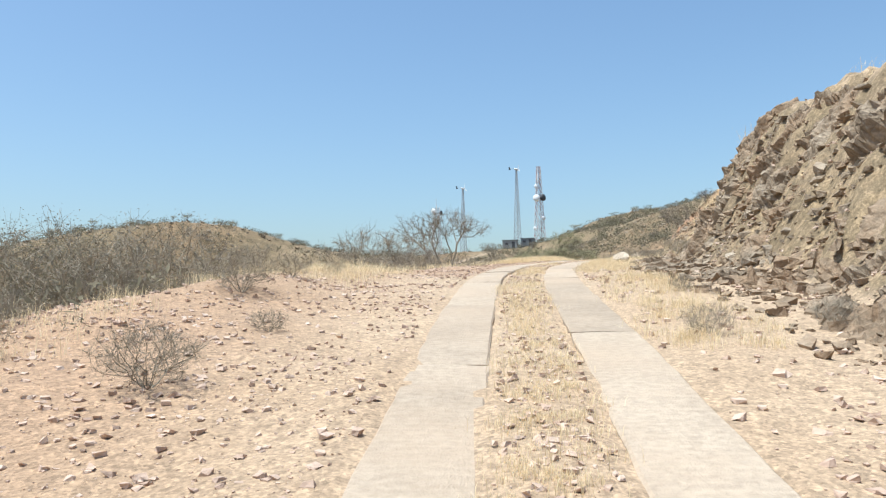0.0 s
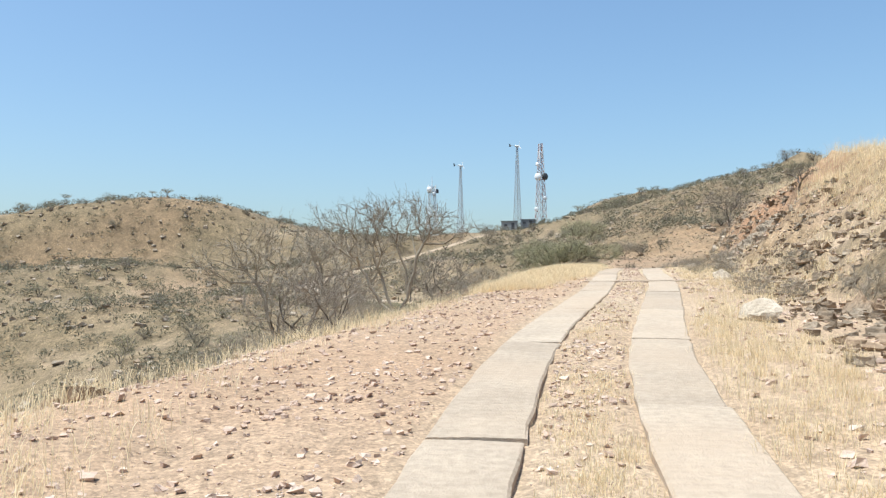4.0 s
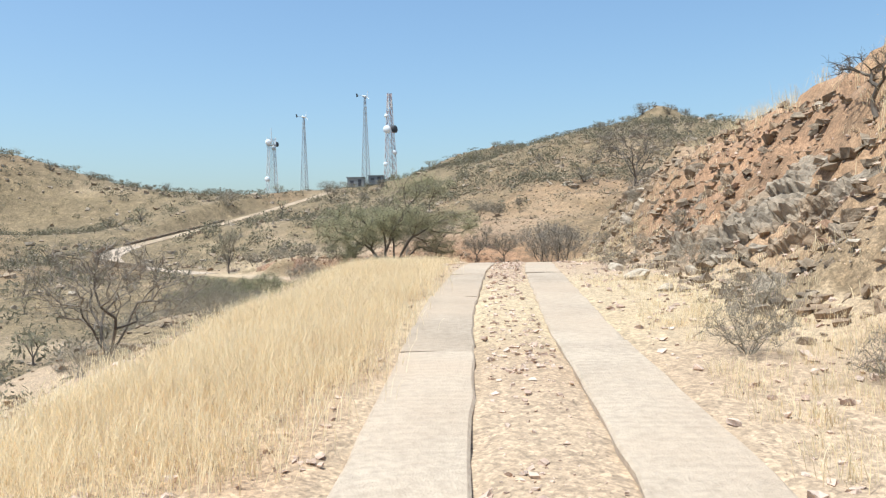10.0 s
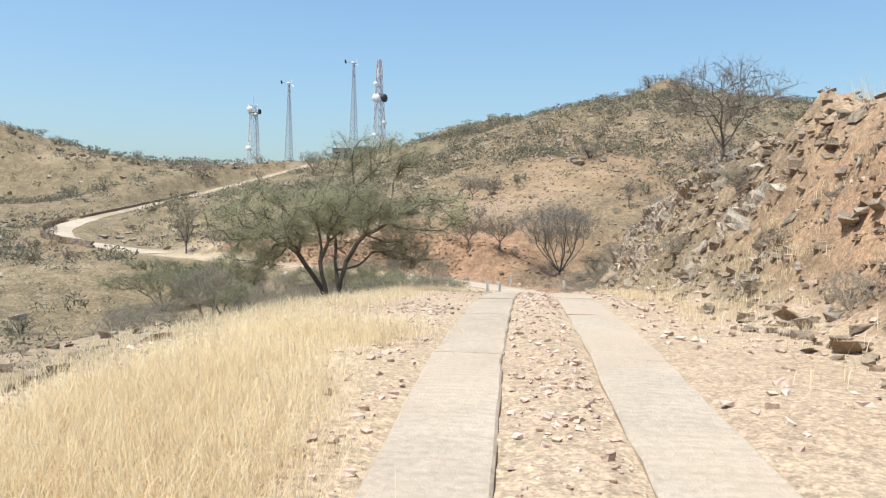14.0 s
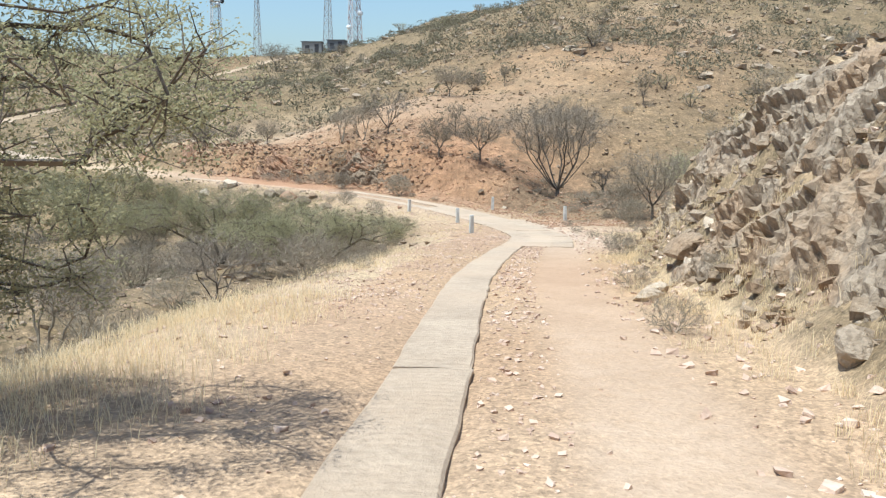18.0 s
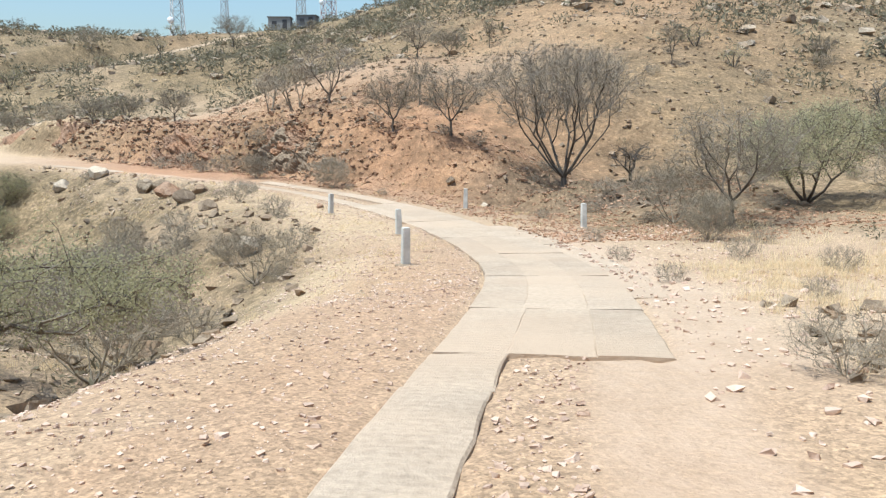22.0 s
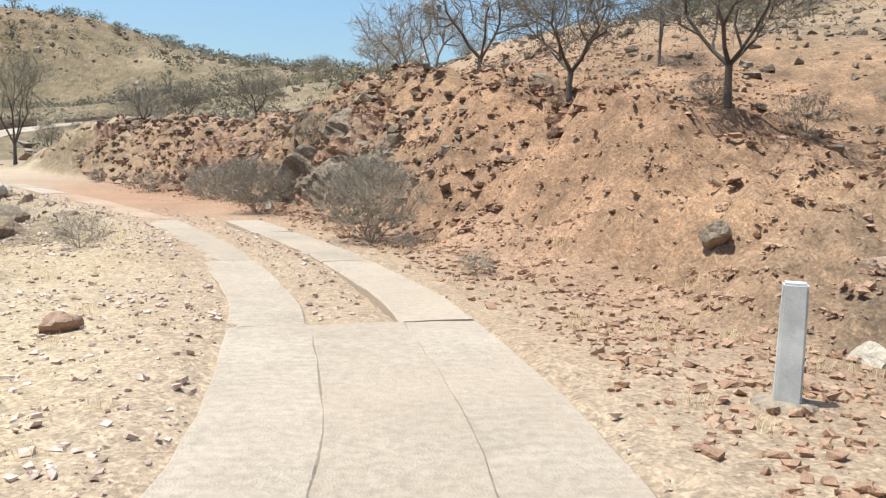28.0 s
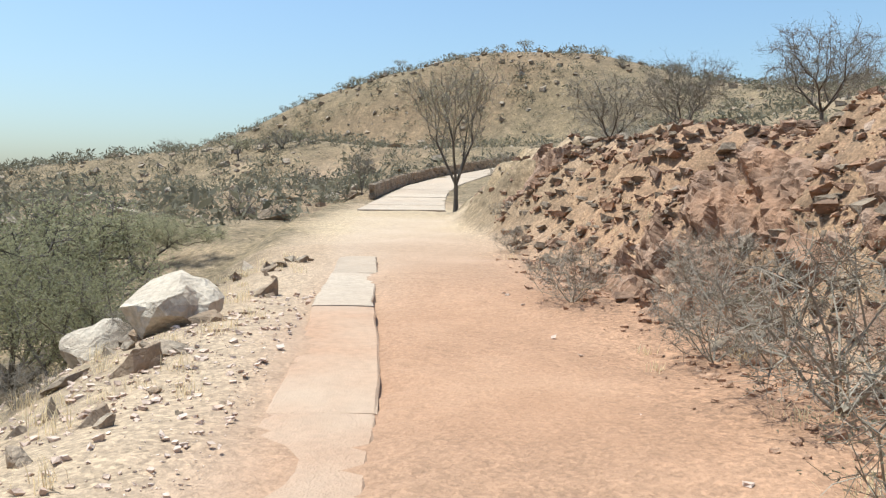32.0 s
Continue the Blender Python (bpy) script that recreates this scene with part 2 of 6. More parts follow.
# soil zones on the ground: reddish earth, bare rock, straw cover, dark soil with painted tree shade
slope = 1 - 1 / np.sqrt(1 + np.hypot(*np.gradient(GZ.reshape(ny, nx), gy, gx)) ** 2).ravel()
fx, fy = GX.ravel(), GY.ravel()
red = 0.85 * np.exp(-(((fx - 26) / 11) ** 2 + ((fy - 123) / 11) ** 2)) * step(0.8, 3.5, off_) + 0.6 * np.exp(-(((fx - 12) / 8) ** 2 + ((fy - 138) / 8) ** 2)) * step(-1.5, 0.5, off_)
red += 0.85 * np.exp(-(((fx - 15) / 5) ** 2 + ((fy - 53) / 11) ** 2)) * step(2.8, 4.5, off_) + 0.5 * np.exp(-((s_ - 101) / 7) ** 2) * step(1.1, 1.4, -off_) * step(4.5, 3, -off_) + 0.35 * step(18, 24, s_) * step(58, 50, s_) * step(1.1, 1.4, -off_) * step(5.5, 3.5, -off_) + 0.2 * step(0.2, 0.7, ripple(fx, fy, 26, 31)) * step(100, 140, fy)
red += 0.9 * np.exp(-((s_ - 137) / 6.5) ** 2) * step(-1.7, -0.7, off_) * (off_ < 3) + 0.5 * np.exp(-((s_ - 84) / 8) ** 2) * (np.abs(off_) < 2.5) + 0.5 * np.exp(-((s_ - 8) / 12) ** 2) * step(1.5, 4, -off_) * step(16, 11, -off_)
red += 0.36 * np.exp(-(((fx - 52) / 24) ** 2 + ((fy - 158) / 34) ** 2)) * (0.7 + 0.5 * ripple(fx, fy, 13, 36))
# dark ground round the thorn tree: its shade painted in with grey soil
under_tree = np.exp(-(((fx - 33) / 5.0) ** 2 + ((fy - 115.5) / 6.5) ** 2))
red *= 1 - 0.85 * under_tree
hilly = 1.3 * step(140, 180, fy) * (1 - 0.25 * np.exp(-(((fx - 52) / 24) ** 2 + ((fy - 158) / 30) ** 2))) + np.where(s_ > 128, step(1.6, 3.4, -off_), np.where(s_ > 58, step(3.2, 6.5, -off_), step(8, 20, -off_))) * step(-10, 10, fy)
bare = step(0.10, 0.28, slope + 0.05 * ripple(fx, fy, 3, 32)) * 0.8 + np.clip(hilly, 0, 1.3) * (0.95 + 0.4 * ripple(fx, fy, 14, 33) + 0.35 * ripple(fx, fy, 5, 35))
# the under_tree term darkens for the tree's shade as well as stony soil
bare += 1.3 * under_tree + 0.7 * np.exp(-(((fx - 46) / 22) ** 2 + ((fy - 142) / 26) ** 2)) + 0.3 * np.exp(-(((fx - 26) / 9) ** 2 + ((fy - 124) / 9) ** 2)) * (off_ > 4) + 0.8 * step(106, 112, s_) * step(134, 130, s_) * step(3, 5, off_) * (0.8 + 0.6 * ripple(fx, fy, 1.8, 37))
straw = step(0.2, 0.7, ripple(fx, fy, 9, 34)) * 0.45 + 0.4 * step(150, 156, s_) * step(7, 3, np.abs(off_)) * step(172, 164, s_) + np.exp(-((off_ + 3.4) / 1.5) ** 2) * step(36, 41, s_) * (s_ < 62) + 0.35 * step(107, 113, s_) * step(136, 130, s_) * step(1.3, 2.5, -off_) * step(7, 4.5, -off_) + 0.6 * np.exp(-((off_ - 11) / 3) ** 2) * (s_ > 30) * (s_ < 76)
soil_and_shade = under_tree * (0.9 + 0.5 * ripple(fx, fy, 1.6, 38)) * step(2.5, 5, off_)
sand = 0.9 * step(66, 70, s_) * step(96, 94, s_) * step(0.15, 0.55, off_) * step(1.75, 1.2, off_) + (0.7 + 0.3 * ripple(fx, fy, 1.4, 39)) * step(131, 134, s_) * step(165, 158, s_) * step(-1.5, -1.1, off_) * step(2.3, 1.0, off_ + 0.3 * ripple(fx, fy, 0.8, 40))
sand += 0.9 * step(92, 95, s_) * step(114, 108, s_) * step(1.1, 1.3, off_) * step(3.2, 1.9, off_)
for key, value in (("red", red), ("bare", bare), ("straw", straw), ("soil_and_shade", soil_and_shade), ("sand", sand)):
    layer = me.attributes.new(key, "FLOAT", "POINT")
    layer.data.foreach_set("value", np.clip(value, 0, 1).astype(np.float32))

# ---- materials ----
def shader(name, rough=0.9, metal=0.0):
    """A node material; returns it, its nodes, its link function and the principled node."""
    m = bpy.data.materials.new(name)
    m.use_nodes = True
    tree = m.node_tree
    b = tree.nodes["Principled BSDF"]
    b.inputs["Roughness"].default_value, b.inputs["Metallic"].default_value = rough, metal
    b.inputs["Specular IOR Level"].default_value = 0.25
    return m, tree.nodes, tree.links.new, b


def grain(nodes, link, place, scale, detail=5, rough=0.6):
    n = nodes.new("ShaderNodeTexNoise")
    n.inputs["Scale"].default_value, n.inputs["Detail"].default_value, n.inputs["Roughness"].default_value = scale, detail, rough
    link(place, n.inputs["Vector"])
    return n.outputs["Fac"]


def ramp(nodes, link, fac, *stops):
    r = nodes.new("ShaderNodeValToRGB")
    e = r.color_ramp.elements
    for i, (at, rgb) in enumerate(stops):
        el = e[i] if i < 2 else e.new(at)
        el.position, el.color = at, (*rgb, 1)
    link(fac, r.inputs[0])
    return r.outputs[0]


def mix(nodes, link, fac, a, b, how="MIX"):
    n = nodes.new("ShaderNodeMix")
    n.data_type, n.blend_type = "RGBA", how
    for value, socket in ((fac, n.inputs[0]), (a, n.inputs[6]), (b, n.inputs[7])):
        if isinstance(value, (int, float)):
            socket.default_value = value
        elif isinstance(value, tuple):
            socket.default_value = (*value, 1)
        else:
            link(value, socket)
    return n.outputs[2]


def maths(nodes, link, how, a, b):
    n = nodes.new("ShaderNodeMath")
    n.operation = how
    for value, socket in ((a, n.inputs[0]), (b, n.inputs[1])):
        if isinstance(value, (int, float)):
            socket.default_value = value
        else:
            link(value, socket)
    return n.outputs[0]


def relief(nodes, link, b, height, strength, distance):
    n = nodes.new("ShaderNodeBump")
    n.inputs["Strength"].default_value, n.inputs["Distance"].default_value = strength, distance
    link(height, n.inputs["Height"])
    link(n.outputs[0], b.inputs["Normal"])


def spot_of(nodes):
    return nodes.new("ShaderNodeNewGeometry").outputs["Position"]


def layer_of(nodes, name):
    n = nodes.new("ShaderNodeAttribute")
    n.attribute_name = name
    return n.outputs["Fac"]


def earth_material():
    m, nodes, link, b = shader("dry_earth", 0.95)
    p = spot_of(nodes)
    wide, middle, small, tiny = (grain(nodes, link, p, k, d) for k, d in ((0.09, 4), (0.7, 5), (5.0, 6), (24.0, 4)))
    base = ramp(nodes, link, wide, (0.3, (0.385, 0.275, 0.18)), (0.55, (0.455, 0.345, 0.24)), (0.75, (0.38, 0.30, 0.205)))
    rust = ramp(nodes, link, middle, (0.3, (0.265, 0.145, 0.084)), (0.6, (0.385, 0.235, 0.145)))
    stone = ramp(nodes, link, small, (0.3, (0.10, 0.08, 0.048)), (0.5, (0.20, 0.155, 0.094)), (0.7, (0.36, 0.28, 0.18)))
    hay = ramp(nodes, link, small, (0.3, (0.47, 0.37, 0.22)), (0.7, (0.62, 0.51, 0.33)))
    ragged = maths(nodes, link, "MULTIPLY", maths(nodes, link, "ADD", middle, 0.35), 1.15)
    c = mix(nodes, link, maths(nodes, link, "MULTIPLY", layer_of(nodes, "straw"), ragged), base, hay)
    c = mix(nodes, link, maths(nodes, link, "MULTIPLY", layer_of(nodes, "bare"), ragged), c, stone)
    c = mix(nodes, link, maths(nodes, link, "MULTIPLY", layer_of(nodes, "red"), ragged), c, rust)
    # dark grey soil plus the thorn tree's shade, put into the colour
    c = mix(nodes, link, maths(nodes, link, "MULTIPLY", layer_of(nodes, "soil_and_shade"), ragged), c, ramp(nodes, link, small, (0.3, (0.075, 0.06, 0.048)), (0.7, (0.19, 0.15, 0.115))))
    patchy = maths(nodes, link, "ADD", maths(nodes, link, "MULTIPLY", grain(nodes, link, p, 1.5, 7, 0.7), 0.6), maths(nodes, link, "MULTIPLY", grain(nodes, link, p, 0.33, 5), 0.4))
    c = mix(nodes, link, maths(nodes, link, "MULTIPLY", layer_of(nodes, "bare"), 0.9), c, ramp(nodes, link, patchy, (0.38, (0.58, 0.58, 0.56)), (0.5, (0.95, 0.93, 0.9)), (0.62, (1.35, 1.3, 1.22))), "MULTIPLY")
    scatter = nodes.new("ShaderNodeTexVoronoi")
    scatter.inputs["Scale"].default_value = 17.0
    bent = nodes.new("ShaderNodeTexNoise")
    bent.inputs["Scale"].default_value, bent.inputs["Detail"].default_value = 7.0, 4.0
    link(p, bent.inputs["Vector"])
    link(mix(nodes, link, 0.22, p, bent.outputs["Color"], "ADD"), scatter.inputs["Vector"])
    pebble = ramp(nodes, link, scatter.outputs["Color"], (0.15, (0.42, 0.40, 0.38)), (0.5, (1.0, 0.97, 0.94)), (0.85, (1.4, 1.36, 1.3)))
    c = mix(nodes, link, 0.36, c, pebble, "MULTIPLY")
    chips = nodes.new("ShaderNodeTexVoronoi")
    chips.inputs["Scale"].default_value = 42.0
    link(p, chips.inputs["Vector"])
    c = mix(nodes, link, 0.45, c, ramp(nodes, link, chips.outputs["Color"], (0.15, (0.5, 0.47, 0.45)), (0.5, (0.95, 0.93, 0.9)), (0.85, (1.45, 1.4, 1.35))), "MULTIPLY")
    c = mix(nodes, link, 0.5, c, ramp(nodes, link, tiny, (0.3, (0.55, 0.53, 0.5)), (0.65, (1.15, 1.12, 1.1))), "MULTIPLY")
    drift = mix(nodes, link, layer_of(nodes, "red"), ramp(nodes, link, middle, (0.3, (0.42, 0.315, 0.225)), (0.7, (0.50, 0.385, 0.285))), ramp(nodes, link, middle, (0.3, (0.345, 0.195, 0.112)), (0.7, (0.43, 0.262, 0.16))))
    drift = mix(nodes, link, 0.5, drift, ramp(nodes, link, tiny, (0.3, (0.8, 0.78, 0.76)), (0.65, (1.08, 1.06, 1.05))), "MULTIPLY")
    c = mix(nodes, link, maths(nodes, link, "MULTIPLY", layer_of(nodes, "sand"), ramp(nodes, link, small, (0.3, (0.55, 0.55, 0.55)), (0.6, (1, 1, 1)))), c, drift)
    link(c, b.inputs["Base Color"])
    high = maths(nodes, link, "ADD", small, maths(nodes, link, "MULTIPLY", tiny, 0.7))
    relief(nodes, link, b, high, 0.8, 0.035)
    return m


def rock_material(name, dark, middle, light, scale=2.2, soil=None):
    m, nodes, link, b = shader(name, 0.88)
    p = spot_of(nodes)
    own = nodes.new("ShaderNodeObjectInfo").outputs["Random"]
    isle = nodes.new("ShaderNodeNewGeometry").outputs["Random Per Island"]
    bent = nodes.new("ShaderNodeTexNoise")
    bent.inputs["Scale"].default_value, bent.inputs["Detail"].default_value = scale * 1.5, 4.0
    link(p, bent.inputs["Vector"])
    crooked = mix(nodes, link, 0.4, p, bent.outputs["Color"], "ADD")
    chunk, chip = (nodes.new("ShaderNodeTexVoronoi") for _ in range(2))
    for n, k in ((chunk, scale * 1.3), (chip, scale * 4.2)):
        n.inputs["Scale"].default_value = k
        link(crooked, n.inputs["Vector"])
    cells = maths(nodes, link, "ADD", maths(nodes, link, "MULTIPLY", chunk.outputs["Color"], 0.26), maths(nodes, link, "MULTIPLY", chip.outputs["Color"], 0.12))
    big, fine, tiny = grain(nodes, link, p, scale, 6, 0.65), grain(nodes, link, p, scale * 7, 5), grain(nodes, link, p, scale * 30, 3)
    tone = maths(nodes, link, "ADD", maths(nodes, link, "MULTIPLY", maths(nodes, link, "ADD", own, isle), 0.16), maths(nodes, link, "ADD", cells, maths(nodes, link, "MULTIPLY", big, 0.5)))
    c = ramp(nodes, link, tone, (0.28, dark), (0.55, middle), (0.85, light))
    c = mix(nodes, link, 0.6, c, ramp(nodes, link, fine, (0.3, (0.6, 0.58, 0.56)), (0.7, (1.2, 1.17, 1.12))), "MULTIPLY")
    if soil:
        patch = ramp(nodes, link, grain(nodes, link, p, 0.55, 5, 0.65), (0.47, (0, 0, 0)), (0.6, (0.8, 0.8, 0.8)))
        c = mix(nodes, link, patch, c, ramp(nodes, link, fine, (0.3, tuple(k * 0.6 for k in soil)), (0.7, soil)))
    link(c, b.inputs["Base Color"])
    blocks = maths(nodes, link, "ADD", maths(nodes, link, "MULTIPLY", chunk.outputs["Distance"], -1.6), maths(nodes, link, "MULTIPLY", chip.outputs["Distance"], -0.8))
    relief(nodes, link, b, maths(nodes, link, "ADD", maths(nodes, link, "ADD", fine, blocks), maths(nodes, link, "MULTIPLY", tiny, 0.4)), 0.7, 0.045)
    return m


def concrete_material(name, a, z, ridges=True):
    m, nodes, link, b = shader(name, 0.92)
    p = spot_of(nodes)
    own = nodes.new("ShaderNodeObjectInfo").outputs["Random"]
    blot, fine, tiny = grain(nodes, link, p, 0.9, 6, 0.7), grain(nodes, link, p, 14, 5), grain(nodes, link, p, 70, 3)
    c = ramp(nodes, link, maths(nodes, link, "ADD", blot, maths(nodes, link, "MULTIPLY", maths(nodes, link, "SUBTRACT", own, 0.5), 0.3)), (0.3, a), (0.7, z))
    c = mix(nodes, link, 0.55, c, ramp(nodes, link, fine, (0.32, (0.68, 0.65, 0.6)), (0.6, (1.08, 1.05, 1.0))), "MULTIPLY")
    dust = grain(nodes, link, p, 0.35, 4)
    c = mix(nodes, link, ramp(nodes, link, dust, (0.42, (0, 0, 0)), (0.66, (0.75, 0.75, 0.75))), c, (0.47, 0.355, 0.255))
    high = maths(nodes, link, "ADD", fine, maths(nodes, link, "MULTIPLY", tiny, 0.6))
    if ridges:
        comb = maths(nodes, link, "SINE", maths(nodes, link, "MULTIPLY", layer_of(nodes, "along"), 52.0), 0.0)
        worn = grain(nodes, link, p, 2.5, 4)
        high = maths(nodes, link, "ADD", high, maths(nodes, link, "MULTIPLY", comb, maths(nodes, link, "MULTIPLY", worn, 0.22)))
        c = mix(nodes, link, maths(nodes, link, "MULTIPLY", worn, 0.2), c, ramp(nodes, link, comb, (0.0, (0.72, 0.7, 0.66)), (1.0, (1.05, 1.03, 1.0))), "MULTIPLY")
    link(c, b.inputs["Base Color"])
    relief(nodes, link, b, high, 0.7, 0.03)
    return m


def plant_material(name, a, z, through_light=0.0, rough=0.8):
    m, nodes, link, b = shader(name, rough)
    isle = nodes.new("ShaderNodeNewGeometry").outputs["Random Per Island"]
    own = nodes.new("ShaderNodeObjectInfo").outputs["Random"]
    p = spot_of(nodes)
    c = ramp(nodes, link, maths(nodes, link, "ADD", maths(nodes, link, "MULTIPLY", isle, 0.6), maths(nodes, link, "MULTIPLY", own, 0.4)), (0.1, a), (0.9, z))
    c = mix(nodes, link, 0.4, c, ramp(nodes, link, grain(nodes, link, p, 9, 4), (0.3, (0.7, 0.68, 0.66)), (0.7, (1.15, 1.12, 1.1))), "MULTIPLY")
    link(c, b.inputs["Base Color"])
    if through_light:
        thin, both = nodes.new("ShaderNodeBsdfTranslucent"), nodes.new("ShaderNodeMixShader")
        both.inputs[0].default_value = through_light
        link(c, thin.inputs["Color"])
        link(b.outputs[0], both.inputs[1])
        link(thin.outputs[0], both.inputs[2])
        link(both.outputs[0], nodes["Material Output"].inputs["Surface"])
    return m


def paint_material(name, rgb, rough=0.5, metal=0.0, wear=0.25):
    m, nodes, link, b = shader(name, rough, metal)
    p = spot_of(nodes)
    c = mix(nodes, link, wear, rgb, ramp(nodes, link, grain(nodes, link, p, 3.0, 6, 0.7), (0.35, tuple(k * 0.45 for k in rgb)), (0.65, rgb)))
    link(c, b.inputs["Base Color"])
    relief(nodes, link, b, grain(nodes, link, p, 40, 4), 0.25, 0.01)
    return m


EARTH = earth_material()
TAN_ROCK = rock_material("tan_rock", (0.105, 0.083, 0.064), (0.25, 0.19, 0.132), (0.46, 0.38, 0.29), soil=(0.37, 0.25, 0.155))
GREY_ROCK = rock_material("grey_rock", (0.13, 0.104, 0.078), (0.29, 0.232, 0.172), (0.50, 0.42, 0.33), soil=(0.39, 0.27, 0.17))
DARK_ROCK = rock_material("dark_rock", (0.085, 0.064, 0.046), (0.20, 0.15, 0.105), (0.36, 0.28, 0.20))
RED_ROCK = rock_material("red_rock", (0.115, 0.074, 0.05), (0.285, 0.178, 0.116), (0.47, 0.345, 0.255), soil=(0.40, 0.225, 0.13))
PALE_ROCK = rock_material("pale_rock", (0.26, 0.21, 0.16), (0.46, 0.375, 0.285), (0.62, 0.53, 0.42))
GRAVEL = rock_material("gravel", (0.37, 0.25, 0.19), (0.55, 0.405, 0.315), (0.73, 0.59, 0.49), 1.0)
CONCRETE = concrete_material("worn_concrete", (0.37, 0.295, 0.225), (0.50, 0.405, 0.315))
DUSTY = concrete_material("dust_covered_concrete", (0.36, 0.215, 0.135), (0.45, 0.285, 0.185), False)
TRODDEN = concrete_material("trodden_earth", (0.30, 0.225, 0.15), (0.40, 0.30, 0.20), False)
RUST_ROCK = rock_material("rust_rock", (0.25, 0.145, 0.09), (0.43, 0.265, 0.168), (0.60, 0.42, 0.30))
INFILL = concrete_material("dusty_concrete", (0.41, 0.325, 0.245), (0.51, 0.41, 0.315), False)
BARK = plant_material("grey_bark", (0.075, 0.061, 0.049), (0.17, 0.14, 0.112))
TWIG = plant_material("dry_twig", (0.10, 0.082, 0.066), (0.22, 0.185, 0.145))
GREY_TWIG = plant_material("grey_twig", (0.15, 0.125, 0.10), (0.28, 0.24, 0.19))
PALE_TWIG = plant_material("pale_twig", (0.20, 0.168, 0.125), (0.36, 0.31, 0.24))
LEAF = plant_material("thorn_leaf", (0.245, 0.235, 0.125), (0.42, 0.395, 0.24), 0.5)
DULL_LEAF = plant_material("grey_leaf", (0.14, 0.128, 0.085), (0.27, 0.245, 0.17), 0.4)
STRAW = plant_material("straw", (0.68, 0.53, 0.31), (0.86, 0.73, 0.50), 0.45)
WHITE = paint_material("weathered_white_paint", (0.66, 0.64, 0.59), 0.8, 0.0, 0.6)
STEEL = paint_material("galvanised_steel", (0.55, 0.57, 0.58), 0.45, 0.6)
MAST = paint_material("mast_paint", (0.74, 0.74, 0.74), 0.5)
RUSTY = paint_material("dull_red_paint", (0.36, 0.20, 0.17), 0.6)
PLASTIC = paint_material("antenna_white", (0.80, 0.80, 0.80), 0.4, 0.0, 0.1)
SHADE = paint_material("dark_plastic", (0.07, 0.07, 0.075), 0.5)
RENDER = paint_material("grey_plaster", (0.30, 0.30, 0.29), 0.9)
SHEET = paint_material("roof_sheet", (0.20, 0.21, 0.22), 0.6)

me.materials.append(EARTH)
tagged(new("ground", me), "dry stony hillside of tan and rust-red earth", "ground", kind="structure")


# ---- helpers for meshes ----
def mesh_of(name, verts, faces, material, smooth=False):
    d = bpy.data.meshes.new(name)
    d.from_pydata(verts, [], faces)
    d.materials.append(material)
    if smooth:
        d.polygons.foreach_set("use_smooth", np.ones(len(d.polygons), bool))
    d.update()
    return d


def part(name, data, parent, label="", m=None):
    """One mesh object under a thing or a part; data is a mesh."""
    ob = new(name, data)
    ob.parent = parent
    if m is not None:
        ob.matrix_basis = m
    return tagged(ob, label)


def shaped(name, bm, material, smooth=False):
    d = bpy.data.meshes.new(name)
    bm.to_mesh(d)
    bm.free()
    d.materials.append(material)
    if smooth:
        d.polygons.foreach_set("use_smooth", np.ones(len(d.polygons), bool))
    return d


def boxed(name, sx, sy, sz, material, bevel=0.01, z0=True):
    """A bevelled box that stands on its base centre."""
    bm = bmesh.new()
    bmesh.ops.create_cube(bm, size=1, matrix=Matrix.Translation((0, 0, sz / 2 if z0 else 0)) @ Matrix.Diagonal((sx, sy, sz, 1)))
    bmesh.ops.bevel(bm, geom=bm.edges[:], offset=bevel, segments=2, affect="EDGES")
    return shaped(name, bm, material)


def rod(verts, faces, p, q, r0, r1, sides=5, caps=True):
    """Adds a tapered rod from p to q to lists of corners and faces."""
    p, q = Vector(p), Vector(q)
    d = (q - p).normalized()
    u = d.orthogonal().normalized()
    v = d.cross(u)
    n = len(verts)
    for c, r in ((p, r0), (q, r1)):
        for k in range(sides):
            a = 2 * math.pi * k / sides
            verts.append(c + u * (r * math.cos(a)) + v * (r * math.sin(a)))
    for k in range(sides):
        j = (k + 1) % sides
        faces.append((n + k, n + j, n + sides + j, n + sides + k))
    if caps:
        faces.append(tuple(range(n + sides - 1, n - 1, -1)))
        faces.append(tuple(range(n + sides, n + 2 * sides)))


def at_station(s, off):
    """Place and turn on the track: x, y, height of its surface and its heading in degrees."""
    i = int(np.clip(np.searchsorted(STATION, s), 1, len(STATION) - 1))
    k = (s - STATION[i - 1]) / 0.5
    p = TRACK[i - 1] * (1 - k) + TRACK[i] * k
    a = ACROSS[i - 1] * (1 - k) + ACROSS[i] * k
    return p[0] + a[0] * off, p[1] + a[1] * off, p[2], math.degrees(math.atan2(AHEAD[i][1], AHEAD[i][0]))


